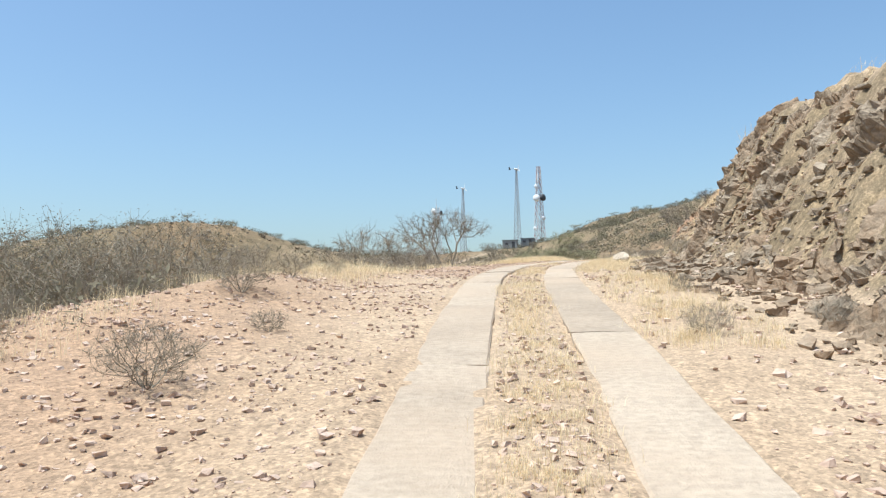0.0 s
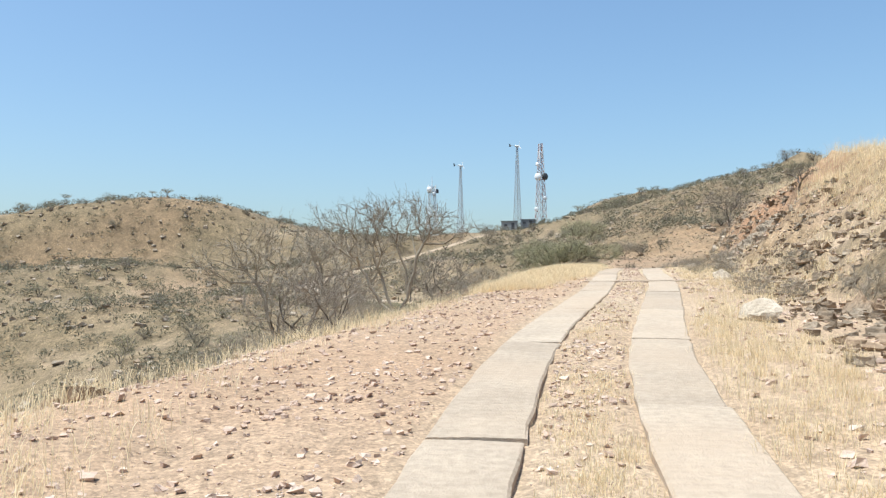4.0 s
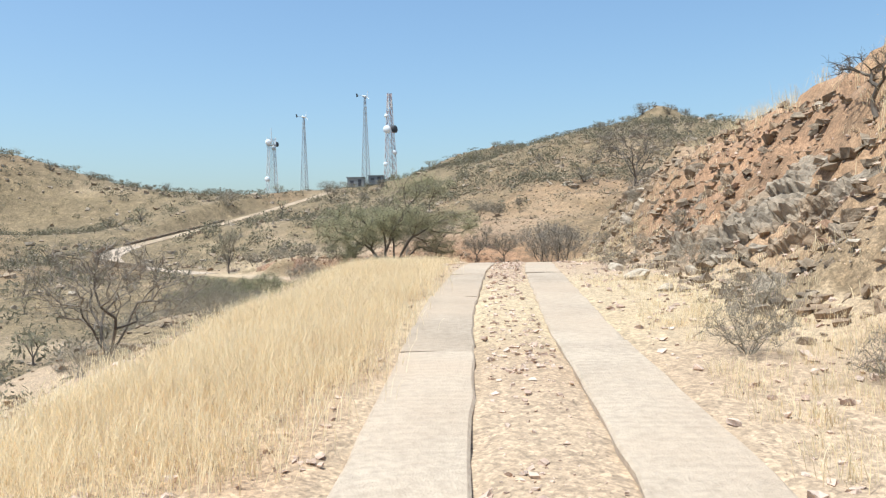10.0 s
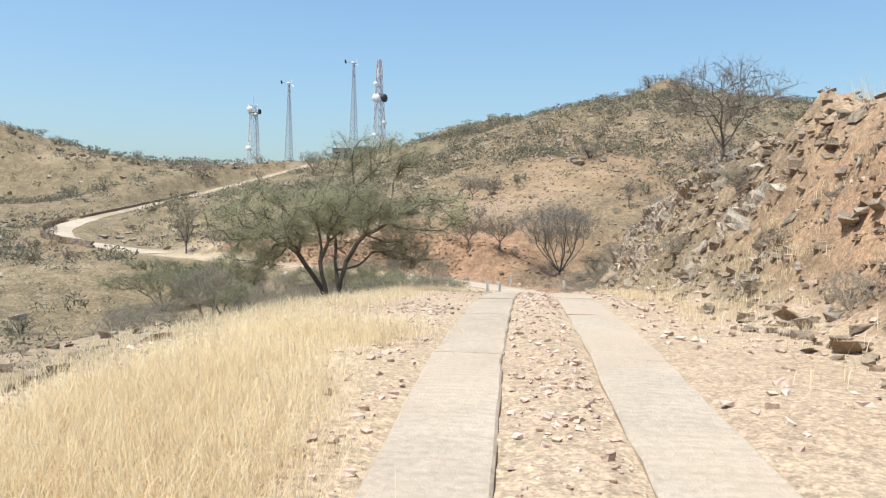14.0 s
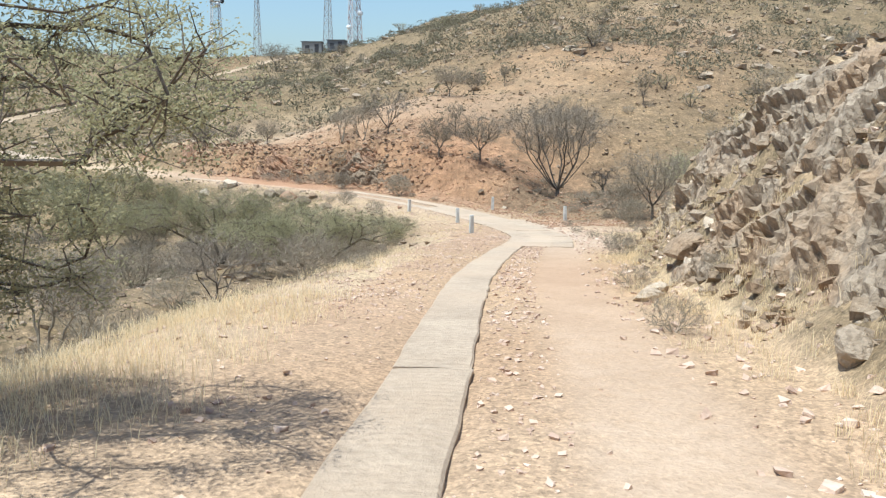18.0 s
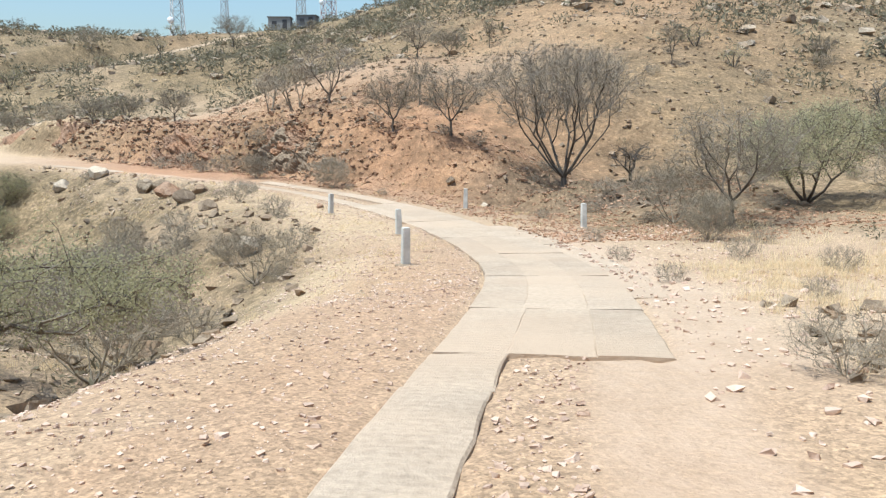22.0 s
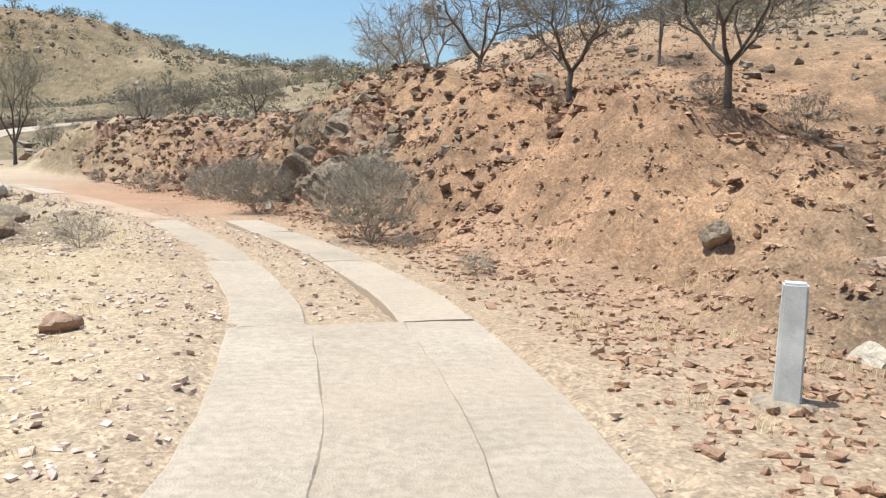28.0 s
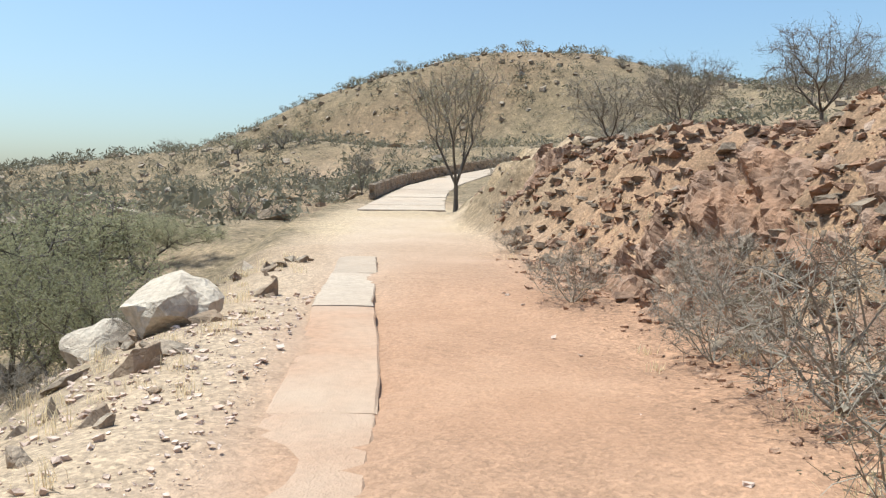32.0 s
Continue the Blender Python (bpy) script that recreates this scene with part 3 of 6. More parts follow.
# ---- lattice masts, wind turbines and hut on the ridge ----
def lattice_mast(name, x, y, z, height, foot, head, legs, panels, leg_mat, brace_mat, label, group):
    top = tagged(new(name), label, "mast", group)
    top.matrix_basis = pose(x, y, z, 0, 0, 20)
    corner = lambda k, h: Vector((math.cos(2 * math.pi * (k + 0.5) / legs), math.sin(2 * math.pi * (k + 0.5) / legs), 0)) * ((foot + (head - foot) * h / height) * 0.7071) + Vector((0, 0, h))
    for k in range(legs):
        v, f = [], []
        rod(v, f, corner(k, -0.6), corner(k, height), 0.13, 0.09, 6)
        part("leg", mesh_of("leg", v, f, leg_mat), top)
    levels = [height * (1 - (1 - i / panels) ** 1.15) for i in range(panels + 1)]
    v, f = [], []
    for i in range(panels):
        for k in range(legs):
            a, b = corner(k, levels[i]), corner((k + 1) % legs, levels[i])
            c, d = corner(k, levels[i + 1]), corner((k + 1) % legs, levels[i + 1])
            for p, q in ((c, d), (a, d), (b, c)):
                rod(v, f, p, q, 0.055, 0.055, 4)
    tagged(part("bracing", mesh_of("bracing", v, f, brace_mat), top), kind="stuff")
    return top


def dish(parent, x, y, z, turn, size, material, label):
    """A drum-shaped microwave dish with its rim and mount."""
    bm = bmesh.new()
    n = 20
    rings = [(0.0, 0.16), (0.5, 0.13), (0.86, 0.05), (1.0, 0.0), (1.0, -0.22), (0.55, -0.36), (0.12, -0.42)]
    loops = []
    for r, h in rings:
        loops.append([bm.verts.new((h * size, r * size / 2 * math.cos(2 * math.pi * k / n), r * size / 2 * math.sin(2 * math.pi * k / n))) for k in range(n)] if r else [bm.verts.new((h * size, 0, 0))])
    for a, b in zip(loops, loops[1:]):
        for k in range(n):
            bm.faces.new((a[0], b[k], b[(k + 1) % n]) if len(a) == 1 else (a[k], b[k], b[(k + 1) % n], a[(k + 1) % n]))
    bm.faces.new(loops[-1])
    bmesh.ops.recalc_face_normals(bm, faces=bm.faces[:])
    d = part("dish", shaped("dish", bm, material, True), parent, label, pose(x, y, z, 0, 0, turn))
    v, f = [], []
    rod(v, f, (-0.36 * size, 0, 0), (-0.36 * size - 0.7, 0, 0), 0.06, 0.06)
    part("mount", mesh_of("mount", v, f, STEEL), d)
    return d


def panel(parent, x, y, z, turn, tall=1.6):
    part("panel_antenna", boxed("panel_antenna", 0.16, 0.3, tall, PLASTIC, 0.04), parent, "white panel antenna", pose(x, y, z, 0, 0, turn))


def ridge_z(x, y):
    return height_at(x, y)


mz = ridge_z(33, 287)
mast = lattice_mast("telecom_mast", 33, 287, mz, 50.2 - mz, 3.2, 1.0, 4, 13, MAST, RUSTY, "tall white lattice telecom mast with microwave dishes on the ridge", "telecom masts")
for x, y, z, turn, size, mat, lab in ((-1.5, -1.0, 39.3, 233, 2.3, PLASTIC, "large white microwave dish"), (1.2, -1.1, 39.5, 290, 2.3, SHADE, "large dark microwave dish"), (-1.5, -0.5, 43.4, 215, 1.2, PLASTIC, "small white dish"),
                                       (0.9, -1.4, 32.5, 262, 1.4, PLASTIC, "white dish low on the mast"), (-2.0, -0.4, 29.0, 215, 1.2, PLASTIC, "small white dish")):
    dish(mast, x, y, z - mz, turn, size, mat, lab)
for k in range(4):
    a = radians(90 * k + 30)
    panel(mast, 0.75 * math.cos(a), 0.75 * math.sin(a), 45.5 - mz + 0.4 * (k % 2), 90 * k + 30, 2.2)
mz = ridge_z(-2.2, 300)
mast = lattice_mast("telecom_mast", -2.2, 300, mz, 38.0 - mz, 3.4, 1.7, 4, 10, MAST, STEEL, "shorter white lattice mast crowned by drums and a spire", "telecom masts")
v, f = [], []
rod(v, f, (0, 0, 38.0 - mz), (0, 0, 41.4 - mz), 0.14, 0.06, 6)
part("spire", mesh_of("spire", v, f, MAST), mast, "thin spire")
part("platform", boxed("platform", 2.6, 2.6, 0.18, STEEL, 0.03), mast, "steel platform", pose(0, 0, 36.0 - mz))
for x, y, z, turn, size, mat, lab in ((-1.5, -1.2, 36.9, 235, 1.7, PLASTIC, "white dish"), (1.7, -0.8, 36.4, 310, 1.5, SHADE, "dark dish"), (-2.0, -1.2, 25.6, 235, 1.5, PLASTIC, "white dish low on the mast"), (0.2, -1.6, 35.2, 262, 1.3, STEEL, "grey dish")):
    dish(mast, x, y, z - mz, turn, size, mat, lab)
for k in range(6):
    a = radians(60 * k + 10)
    panel(mast, 1.45 * math.cos(a), 1.45 * math.sin(a), 36.3 - mz, 60 * k + 10, 2.1)


def wind_turbine(x, y, top, face, label):
    z = ridge_z(x, y)
    tower = lattice_mast("wind_turbine", x, y, z, top - z, 2.6, 0.45, 3, 16, STEEL, STEEL, label, "wind turbines")
    head = top - z
    bm = bmesh.new()
    bmesh.ops.create_cone(bm, cap_ends=True, segments=14, radius1=0.34, radius2=0.22, depth=1.5, matrix=Matrix.Rotation(math.pi / 2, 4, "Y"))
    nacelle = part("nacelle", shaped("nacelle", bm, PLASTIC, True), tower, "white nacelle", pose(0, 0, head + 0.3, 0, 0, face))
    v, f = [], []
    rod(v, f, (-0.6, 0, 0), (-2.7, 0, 0.05), 0.07, 0.05)
    part("boom", mesh_of("boom", v, f, STEEL), nacelle)
    bm = bmesh.new()
    fin = [bm.verts.new(c) for c in ((-2.4, 0, -0.35), (-3.1, 0, -0.55), (-3.25, 0, 0.7), (-2.75, 0, 0.55))]
    bm.faces.new(fin)
    out = bmesh.ops.extrude_face_region(bm, geom=bm.faces[:])
    bmesh.ops.translate(bm, verts=[g for g in out["geom"] if isinstance(g, bmesh.types.BMVert)], vec=(0, 0.04, 0))
    bmesh.ops.recalc_face_normals(bm, faces=bm.faces[:])
    part("tail_vane", shaped("tail_vane", bm, SHADE), nacelle, "dark tail vane")
    for k in range(3):
        bm = bmesh.new()
        prof = [(0.1, 0.12), (0.4, 0.16), (1.0, 0.11), (1.7, 0.05)]
        low = [bm.verts.new((0.85 + 0.02 * s, w * s, r)) for r, w in prof for s in (-1, 1)]
        high = [bm.verts.new((0.80 + 0.02 * s, w * s, r)) for r, w in prof for s in (-1, 1)]
        for row, flip in ((low, 1), (high, -1)):
            for i in range(0, 6, 2):
                bm.faces.new((row[i], row[i + 1], row[i + 3], row[i + 2])[::flip])
        for i in range(0, 6, 2):
            bm.faces.new((low[i], low[i + 2], high[i + 2], high[i]))
            bm.faces.new((low[i + 1], high[i + 1], high[i + 3], low[i + 3]))
        bm.faces.new((low[6], low[7], high[7], high[6]))
        bmesh.ops.recalc_face_normals(bm, faces=bm.faces[:])
        part("blade", shaped("blade", bm, PLASTIC), nacelle, "", Matrix.Rotation(radians(120 * k + 10), 4, "X"))
    return tower


wind_turbine(8.0, 324, 48.4, 15, "small wind turbine on a slim steel lattice tower")
wind_turbine(27.8, 313, 53.7, 3, "taller small wind turbine on a slim lattice tower")


def hut(x, y, z, turn, lx, ly, h, wall_mat, roof_mat, label, door):
    t = tagged(new("hut"), label, "hut")
    t.matrix_basis = pose(x, y, z, 0, 0, turn)
    for name, sx, sy, px, py in (("wall", lx, 0.2, 0, -ly / 2), ("wall", lx, 0.2, 0, ly / 2), ("wall", 0.2, ly - 0.4, -lx / 2 + 0.1, 0), ("wall", 0.2, ly - 0.4, lx / 2 - 0.1, 0)):
        part(name, boxed(name, sx, sy, h, wall_mat, 0.015), t, "", pose(px, py, -0.4))
    part("roof", boxed("roof", lx + 0.5, ly + 0.6, 0.16, roof_mat, 0.03), t, "flat roof slab", pose(0, 0, h - 0.4))
    if door:
        d = part("door", boxed("door", 0.95, 0.08, 1.9, SHADE, 0.02), t, "dark metal door", pose(lx * 0.25, -ly / 2 - 0.1, -0.2))
        part("handle", boxed("handle", 0.05, 0.08, 0.18, STEEL, 0.01), d, "", pose(-0.35, -0.06, 1.0))
        w = part("window", boxed("window", 1.0, 0.06, 0.7, SHADE, 0.02), t, "dark window", pose(-lx * 0.22, -ly / 2 - 0.1, 0.7))
        part("window_sill", boxed("window_sill", 1.2, 0.16, 0.07, wall_mat, 0.01), w, "", pose(0, -0.06, -0.07))
    return t


hut(21.6, 271.5, height_at(21.6, 271.5) + 0.3, -8, 4.6, 4.2, 2.6, RENDER, SHEET, "low grey plastered hut with flat roof below the masts", True)
hut(27.5, 273.0, height_at(27.5, 273) + 0.4, -14, 4.0, 4.0, 2.4, SHEET, SHEET, "dark metal equipment hut beside the grey hut", True)
hut(-13.0, 296.0, height_at(-13, 296) + 0.2, 6, 9.0, 4.0, 2.3, WHITE, PLASTIC, "low whitewashed hut with a pale roof on the ridge", True)

# ---- the track: concrete wheel strips, slab by slab ----
track = tagged(new("road"), "narrow hill track of two worn concrete wheel strips", "road", kind="structure")
rng = random.Random(5)


def slab(name, s0, s1, lo, hi, lift, material, thick=0.14, label=""):
    """One cast slab that follows the track between two stations."""
    n = max(2, int((s1 - s0) / 0.42))
    tip = [rng.uniform(-0.012, 0.012) for _ in range(4)]
    v, f, st = [], [], []
    skew = [rng.uniform(-0.04, 0.04) for _ in range(2)]
    for i in range(n + 1):
        k = i / n
        worn = [0.012 * math.sin(2.1 * (s0 + k) + lo * 9) + rng.uniform(-0.014, 0.014) for _ in range(2)]
        for j, (o, dz) in enumerate(((lo + worn[0], -thick), (lo + worn[0], -0.018), (lo + worn[0] + 0.02, 0), ((lo + hi) / 2, 0.006), (hi + worn[1] - 0.02, 0), (hi + worn[1], -0.018), (hi + worn[1], -thick))):
            side = (o - lo) / (hi - lo)
            end = skew[0] * (1 - k) * (side - 0.5) + skew[1] * k * (side - 0.5)
            s = s0 + (s1 - s0) * k + end
            x, y, z, _ = at_station(s, o)
            dz += (tip[0] * (1 - side) + tip[1] * side) * (1 - k) + (tip[2] * (1 - side) + tip[3] * side) * k + (-0.012 if i in (0, n) and j in (2, 3, 4) else 0)
            v.append((x, y, z + lift + dz))
            st.append(s)
    for i in range(n):
        for j in range(6):
            a = i * 7 + j
            f.append((a, a + 7, a + 8, a + 1))
    f.append(tuple(range(7)))
    f.append(tuple(range(n * 7 + 6, n * 7 - 1, -1)))
    d = mesh_of(name, v, f, material)
    d.attributes.new("along", "FLOAT", "POINT").data.foreach_set("value", np.array(st, np.float32))
    return part(name, d, track, label)


def strip(lo, hi, s0, s1, first, length=4.25, lift=0.012):
    edges, s = [s0], first
    while s < s1 - 0.8:
        if s > s0 + 0.8:
            edges.append(s)
        s += length + rng.uniform(-0.5, 0.5)
    edges.append(s1)
    for a, b in zip(edges, edges[1:]):
        slab("slab", a + rng.uniform(0.006, 0.022), b - rng.uniform(0.006, 0.022), lo, hi, lift, CONCRETE)


strip(-1.10, -0.41, -38, 80.0, 9.6)
strip(0.41, 1.12, -38, 68.6, 11.4)
strip(-1.14, -0.41, 80.0, 94.26, 84.2)
for a, b in ((94.3, 97.5), (97.5, 101.7), (101.7, 106.2), (106.2, 110.6), (110.6, 115.4), (115.4, 121.0)):
    slab("slab", a + 0.015, b - 0.02, -1.14, -0.40, 0.012, CONCRETE)
    slab("slab", a + 0.02, b - 0.015, 0.40, 1.12, 0.012, CONCRETE)
    slab("infill_slab", a + 0.015, b - 0.015, -0.43, 0.43, 0.009, INFILL, label="pinkish dusty concrete infill between the strips")
strip(-1.12, -0.42, 121.03, 131.4, 125.4, lift=0.012)
strip(0.41, 1.10, 121.03, 131.0, 125.0, lift=0.012)
slab("slab", 131.41, 136.0, -1.12, -0.42, -0.004, DUSTY, label="concrete strip half buried under red dust")
slab("slab", 136.0, 140.49, -1.12, -0.42, -0.004, DUSTY, label="concrete strip half buried under red dust")
strip(-1.12, -0.42, 140.5, 147.0, 143.9, lift=0.0)
for a, b in ((99.02, 103.6), (103.62, 108.5), (108.52, 113.6)):
    slab("apron_slab", a, b - 0.02, 1.07, 1.86, -0.018, INFILL, label="dusty concrete apron beside the strip")
slab("cross_sill", 40.2, 40.45, -1.25, 2.35, 0.03, CONCRETE, 0.22, "concrete sill across the track")
s = 166.5
while s < leg[-1] - START - 1:
    step_ = 4.5 if s < 200 else 8.0
    slab("slab", s, min(s + step_, leg[-1] - START - 0.6) - 0.03, -1.85 if s < 205 else -1.3, 1.85 if s < 205 else 1.3, 0.03, CONCRETE if s < 205 else TRODDEN)
    s += step_

# low stone parapet on the outer edge of the far bend
wall = tagged(new("parapet_wall"), "low mortared stone parapet along the far bend", "wall", kind="structure")
blocks = []
for k in range(4):
    r = random.Random(40 + k)
    bm = bmesh.new()
    bmesh.ops.create_cube(bm, size=1, matrix=Matrix.Diagonal((0.78, 0.36, 0.30, 1)))
    bmesh.ops.bevel(bm, geom=bm.edges[:], offset=0.04, segments=1, affect="EDGES")
    for q in bm.verts:
        q.co += Vector([r.uniform(-0.025, 0.025) for _ in range(3)])
    blocks.append(shaped("stone", bm, TAN_ROCK))
for course in range(3):
    s = 178.2 + 0.4 * (course % 2)
    while s < 208:
        x, y, z, head = at_station(s, -2.25)
        part("stone", blocks[rng.randrange(4)], wall, "", pose(x, y, z + 0.12 + 0.27 * course, rng.uniform(-2, 2), rng.uniform(-2, 2), head + rng.uniform(-2, 2)))
        s += 0.8
kerb = tagged(new("parapet_wall"), "low dark stone kerb along the upper road", "wall", kind="structure")
s = 212.0
while s < 250:
    x, y, z, head = at_station(s, -2.2)
    part("stone", blocks[rng.randrange(4)], kerb, "", pose(x, y, z + 0.15, 0, 0, head) @ Matrix.Diagonal((1.4, 1.2, 1.5, 1)))
    s += 1.12

# ---- white marker posts at the bend ----
bm = bmesh.new()
bmesh.ops.create_cube(bm, size=1, matrix=Matrix.Translation((0, 0, 0.31)) @ Matrix.Diagonal((0.17, 0.15, 0.98, 1)))
for q in bm.verts:
    if q.co.z > 0.5:
        q.co.x, q.co.y = q.co.x * 0.9, q.co.y * 0.9
bmesh.ops.bevel(bm, geom=bm.edges[:], offset=0.014, segments=2, affect="EDGES")
shaft = shaped("shaft", bm, WHITE)
bm = bmesh.new()
bmesh.ops.create_icosphere(bm, subdivisions=2, radius=0.19, matrix=Matrix.Diagonal((1.2, 1.0, 0.34, 1)))
for q in bm.verts:
    q.co *= 1 + 0.18 * noise.noise(q.co * 7)
footing = shaped("footing", bm, TAN_ROCK)
for x, y, tilt, turn, tall in ((20.93, 99.0, 1.0, 12, 1.0), (27.85, 107.0, -1.5, 5, 1.0), (25.62, 113.8, 1.5, -12, 1.0), (21.91, 106.4, -1.0, 10, 0.98), (20.38, 112.75, 2.0, 25, 0.95)):
    post = tagged(new("marker_post"), "weathered white concrete marker post at the bend", "post", "marker posts")
    post.matrix_basis = pose(x, y, height_at(x, y) - 0.01, tilt, tilt * 0.7, turn)
    part("shaft", shaft, post, "", Matrix.Diagonal((1, 1, tall, 1)))
    part("footing", footing, post, "rough footing of stone and mortar")

# ---- trees, shrubs ----
def grow(seed, stems, blobs, count, reach=0.5, seg=0.32, jitter=0.2, tip=0.006, twigs=3, twig=0.3, power=0.5):
    """Wood and twigs of a tree: limbs spread from the given stems to places in the ellipsoids of its crown, each by a short and direct way.
    Returns the corners and faces of the limbs and of the twigs, and the twig ends with their directions."""
    r = np.random.RandomState(seed)
    pos, up, way = [np.zeros(3)], [-1], [0.0]
    for line in stems:
        last = 0
        for q in line:
            q = np.array(q, float)
            near = [j for j in range(len(pos)) if np.linalg.norm(pos[j] - q) < 1e-6]
            if near:
                last = near[0]
                continue
            a, n = pos[last].copy(), max(1, int(np.linalg.norm(q - pos[last]) / seg))
            for m in range(1, n + 1):
                c = a + (q - a) * m / n + (r.normal(0, 0.1 * jitter, 3) if m < n else 0)
                pos.append(c), up.append(last), way.append(way[last] + np.linalg.norm(c - pos[last]))
                last = len(pos) - 1
    size = np.array([b[3] * b[4] * b[5] for b in blobs]) ** 0.75
    goals = []
    for b, n in zip(blobs, np.round(count * size / size.sum()).astype(int)):
        d = r.normal(0, 1, (n, 3))
        d /= np.linalg.norm(d, axis=1)[:, None]
        goals.append(np.array(b[:3]) + d * (r.uniform(0.12, 1, n) ** 0.45)[:, None] * np.array(b[3:6]))
    goals = np.concatenate(goals)
    P, W = np.array(pos), np.array(way)
    D = np.linalg.norm(goals[:, None] - P[None], axis=2) + reach * W[None]
    best, at = D.min(1), D.argmin(1)
    live, ends = np.ones(len(goals), bool), []
    for _ in range(len(goals)):
        g = int(np.argmin(np.where(live, best, 1e9)))
        live[g] = False
        last, a = int(at[g]), pos[int(at[g])]
        span = np.linalg.norm(goals[g] - a)
        n, fresh = max(1, int(span / seg)), []
        bow = r.normal(0, jitter * span * 0.3, 3) + np.array((0, 0, -0.06 * span))
        for m in range(1, n + 1):
            u = m / n
            c = a + (goals[g] - a) * u + bow * math.sin(math.pi * u) + (r.normal(0, jitter * seg * 0.35, 3) if m < n else 0)
            pos.append(c), up.append(last), way.append(way[last] + np.linalg.norm(c - pos[last]))
            last = len(pos) - 1
            fresh.append(last)
        ends.append(last)
        for j in fresh:
            d = np.linalg.norm(goals - pos[j], axis=1) + reach * way[j]
            closer = d < best
            best, at = np.where(closer, d, best), np.where(closer, j, at)
    load = np.zeros(len(pos))
    load[ends] = 1
    for j in range(len(pos) - 1, 0, -1):
        load[up[j]] += load[j]
    radius = tip * np.maximum(load, 1) ** power
    wood, fine, tips = ([], []), ([], []), []
    for j in range(1, len(pos)):
        k = up[j]
        flare = 1.35 if k == 0 and pos[k][2] < 0.05 else 1.0
        thick = radius[j] > 3.2 * tip
        store = wood if thick else fine
        rod(store[0], store[1], pos[k], pos[j], min(radius[k], radius[j] * 1.35) * flare, radius[j], 7 if radius[j] > 9 * tip else 5 if thick else 3, False)
    for j in ends:
        out = pos[j] - pos[up[j]]
        out = out / max(1e-6, np.linalg.norm(out))
        tips.append((Vector(pos[j]), Vector(out)))
        for _ in range(twigs):
            d = out * 0.6 + r.normal(0, 0.6, 3) + np.array((0, 0, 0.1))
            d /= np.linalg.norm(d)
            mid = pos[j] + d * twig * r.uniform(0.3, 0.6) - out * r.uniform(0, twig)
            d2 = d + r.normal(0, 0.45, 3)
            end = mid + d2 / np.linalg.norm(d2) * twig * r.uniform(0.3, 0.7)
            base = pos[j] - out * r.uniform(0, 0.5) * seg
            rod(fine[0], fine[1], base, mid, tip * 0.75, tip * 0.6, 3, False)
            rod(fine[0], fine[1], mid, end, tip * 0.6, tip * 0.35, 3, False)
            tips.append((Vector(end), Vector(d2)))
    return wood, fine, tips


def leaves(tips, seed, count, size, droop=0.3):
    """Small narrow leaves in loose clumps round the twig ends."""
    r = random.Random(seed)
    v, f = [], []
    for p, d in tips:
        for _ in range(count):
            c = p + Vector((r.gauss(0, 1), r.gauss(0, 1), r.gauss(0, 0.6))) * size * 2.3 - d * r.uniform(0, size * 4)
            a = Vector((r.gauss(0, 1), r.gauss(0, 1), r.gauss(-droop, 0.5))).normalized() * size * r.uniform(0.5, 1.1)
            b = a.orthogonal().normalized() * size * r.uniform(0.18, 0.32)
            n = len(v)
            v += [c - b, c + a * 0.5 - b * 0.2 + Vector((0, 0, size * 0.1)), c + a, c + b]
            f.append((n, n + 1, n + 2, n + 3))
    return v, f


KINDS = {}


def plant(kind, x, y, height, turn, label, category="tree", group="", sink=0.03, z=None):
    """Sets a plant of a kind on the ground; the first of its kind is built, the others are copies."""
    z = (height_at(x, y) if z is None else z) - sink
    if kind not in KINDS:
        name, h, twig_mat, leaf_mat, count, size, form = PLANTS[kind]
        wood, twig, tips = grow(**form)
        top = new(name)
        part("trunk", mesh_of("trunk", *wood, twig_mat if kind == "bare" or "bush" in kind and kind != "green_bush" else BARK, True), top)
        part("crown", mesh_of("crown", *twig, twig_mat), top, "tangle of thin dry twigs")
        if count:
            part("leaves", mesh_of("leaves", *leaves(tips, form["seed"], count, size), leaf_mat), top, "sparse tiny leaves")
        KINDS[kind] = (top, h)
        k = height / h
        top.matrix_basis = pose(x, y, z, 0, 0, turn) @ Matrix.Diagonal((k, k, k, 1))
    else:
        first, h = KINDS[kind]
        k = height / h / first.scale.x
        top = copy_thing(first, pose(x, y, z, 0, 0, turn) @ Matrix.Diagonal((k, k, k, 1)))
    return tagged(top, label, category, group)


def fan(stems, low, out, top, bole=0.0, turn=0.0):
    """Stems that leave the ground or a bole and lean out evenly."""
    lines = []
    for k in range(stems):
        a = 2 * math.pi * k / stems + turn + 0.35 * math.sin(7.3 * k + turn)
        m = 1 + 0.25 * math.sin(5.1 * k + 1)
        c, d = math.cos(a) * out * m, math.sin(a) * out * m
        lines.append([(0, 0, 0)] + ([(0.03, 0.02, bole * 0.5), (0.0, 0.0, bole)] if bole else []) + [(c * 0.35, d * 0.35, bole + (low - bole) * 0.6), (c, d, top)])
    return lines


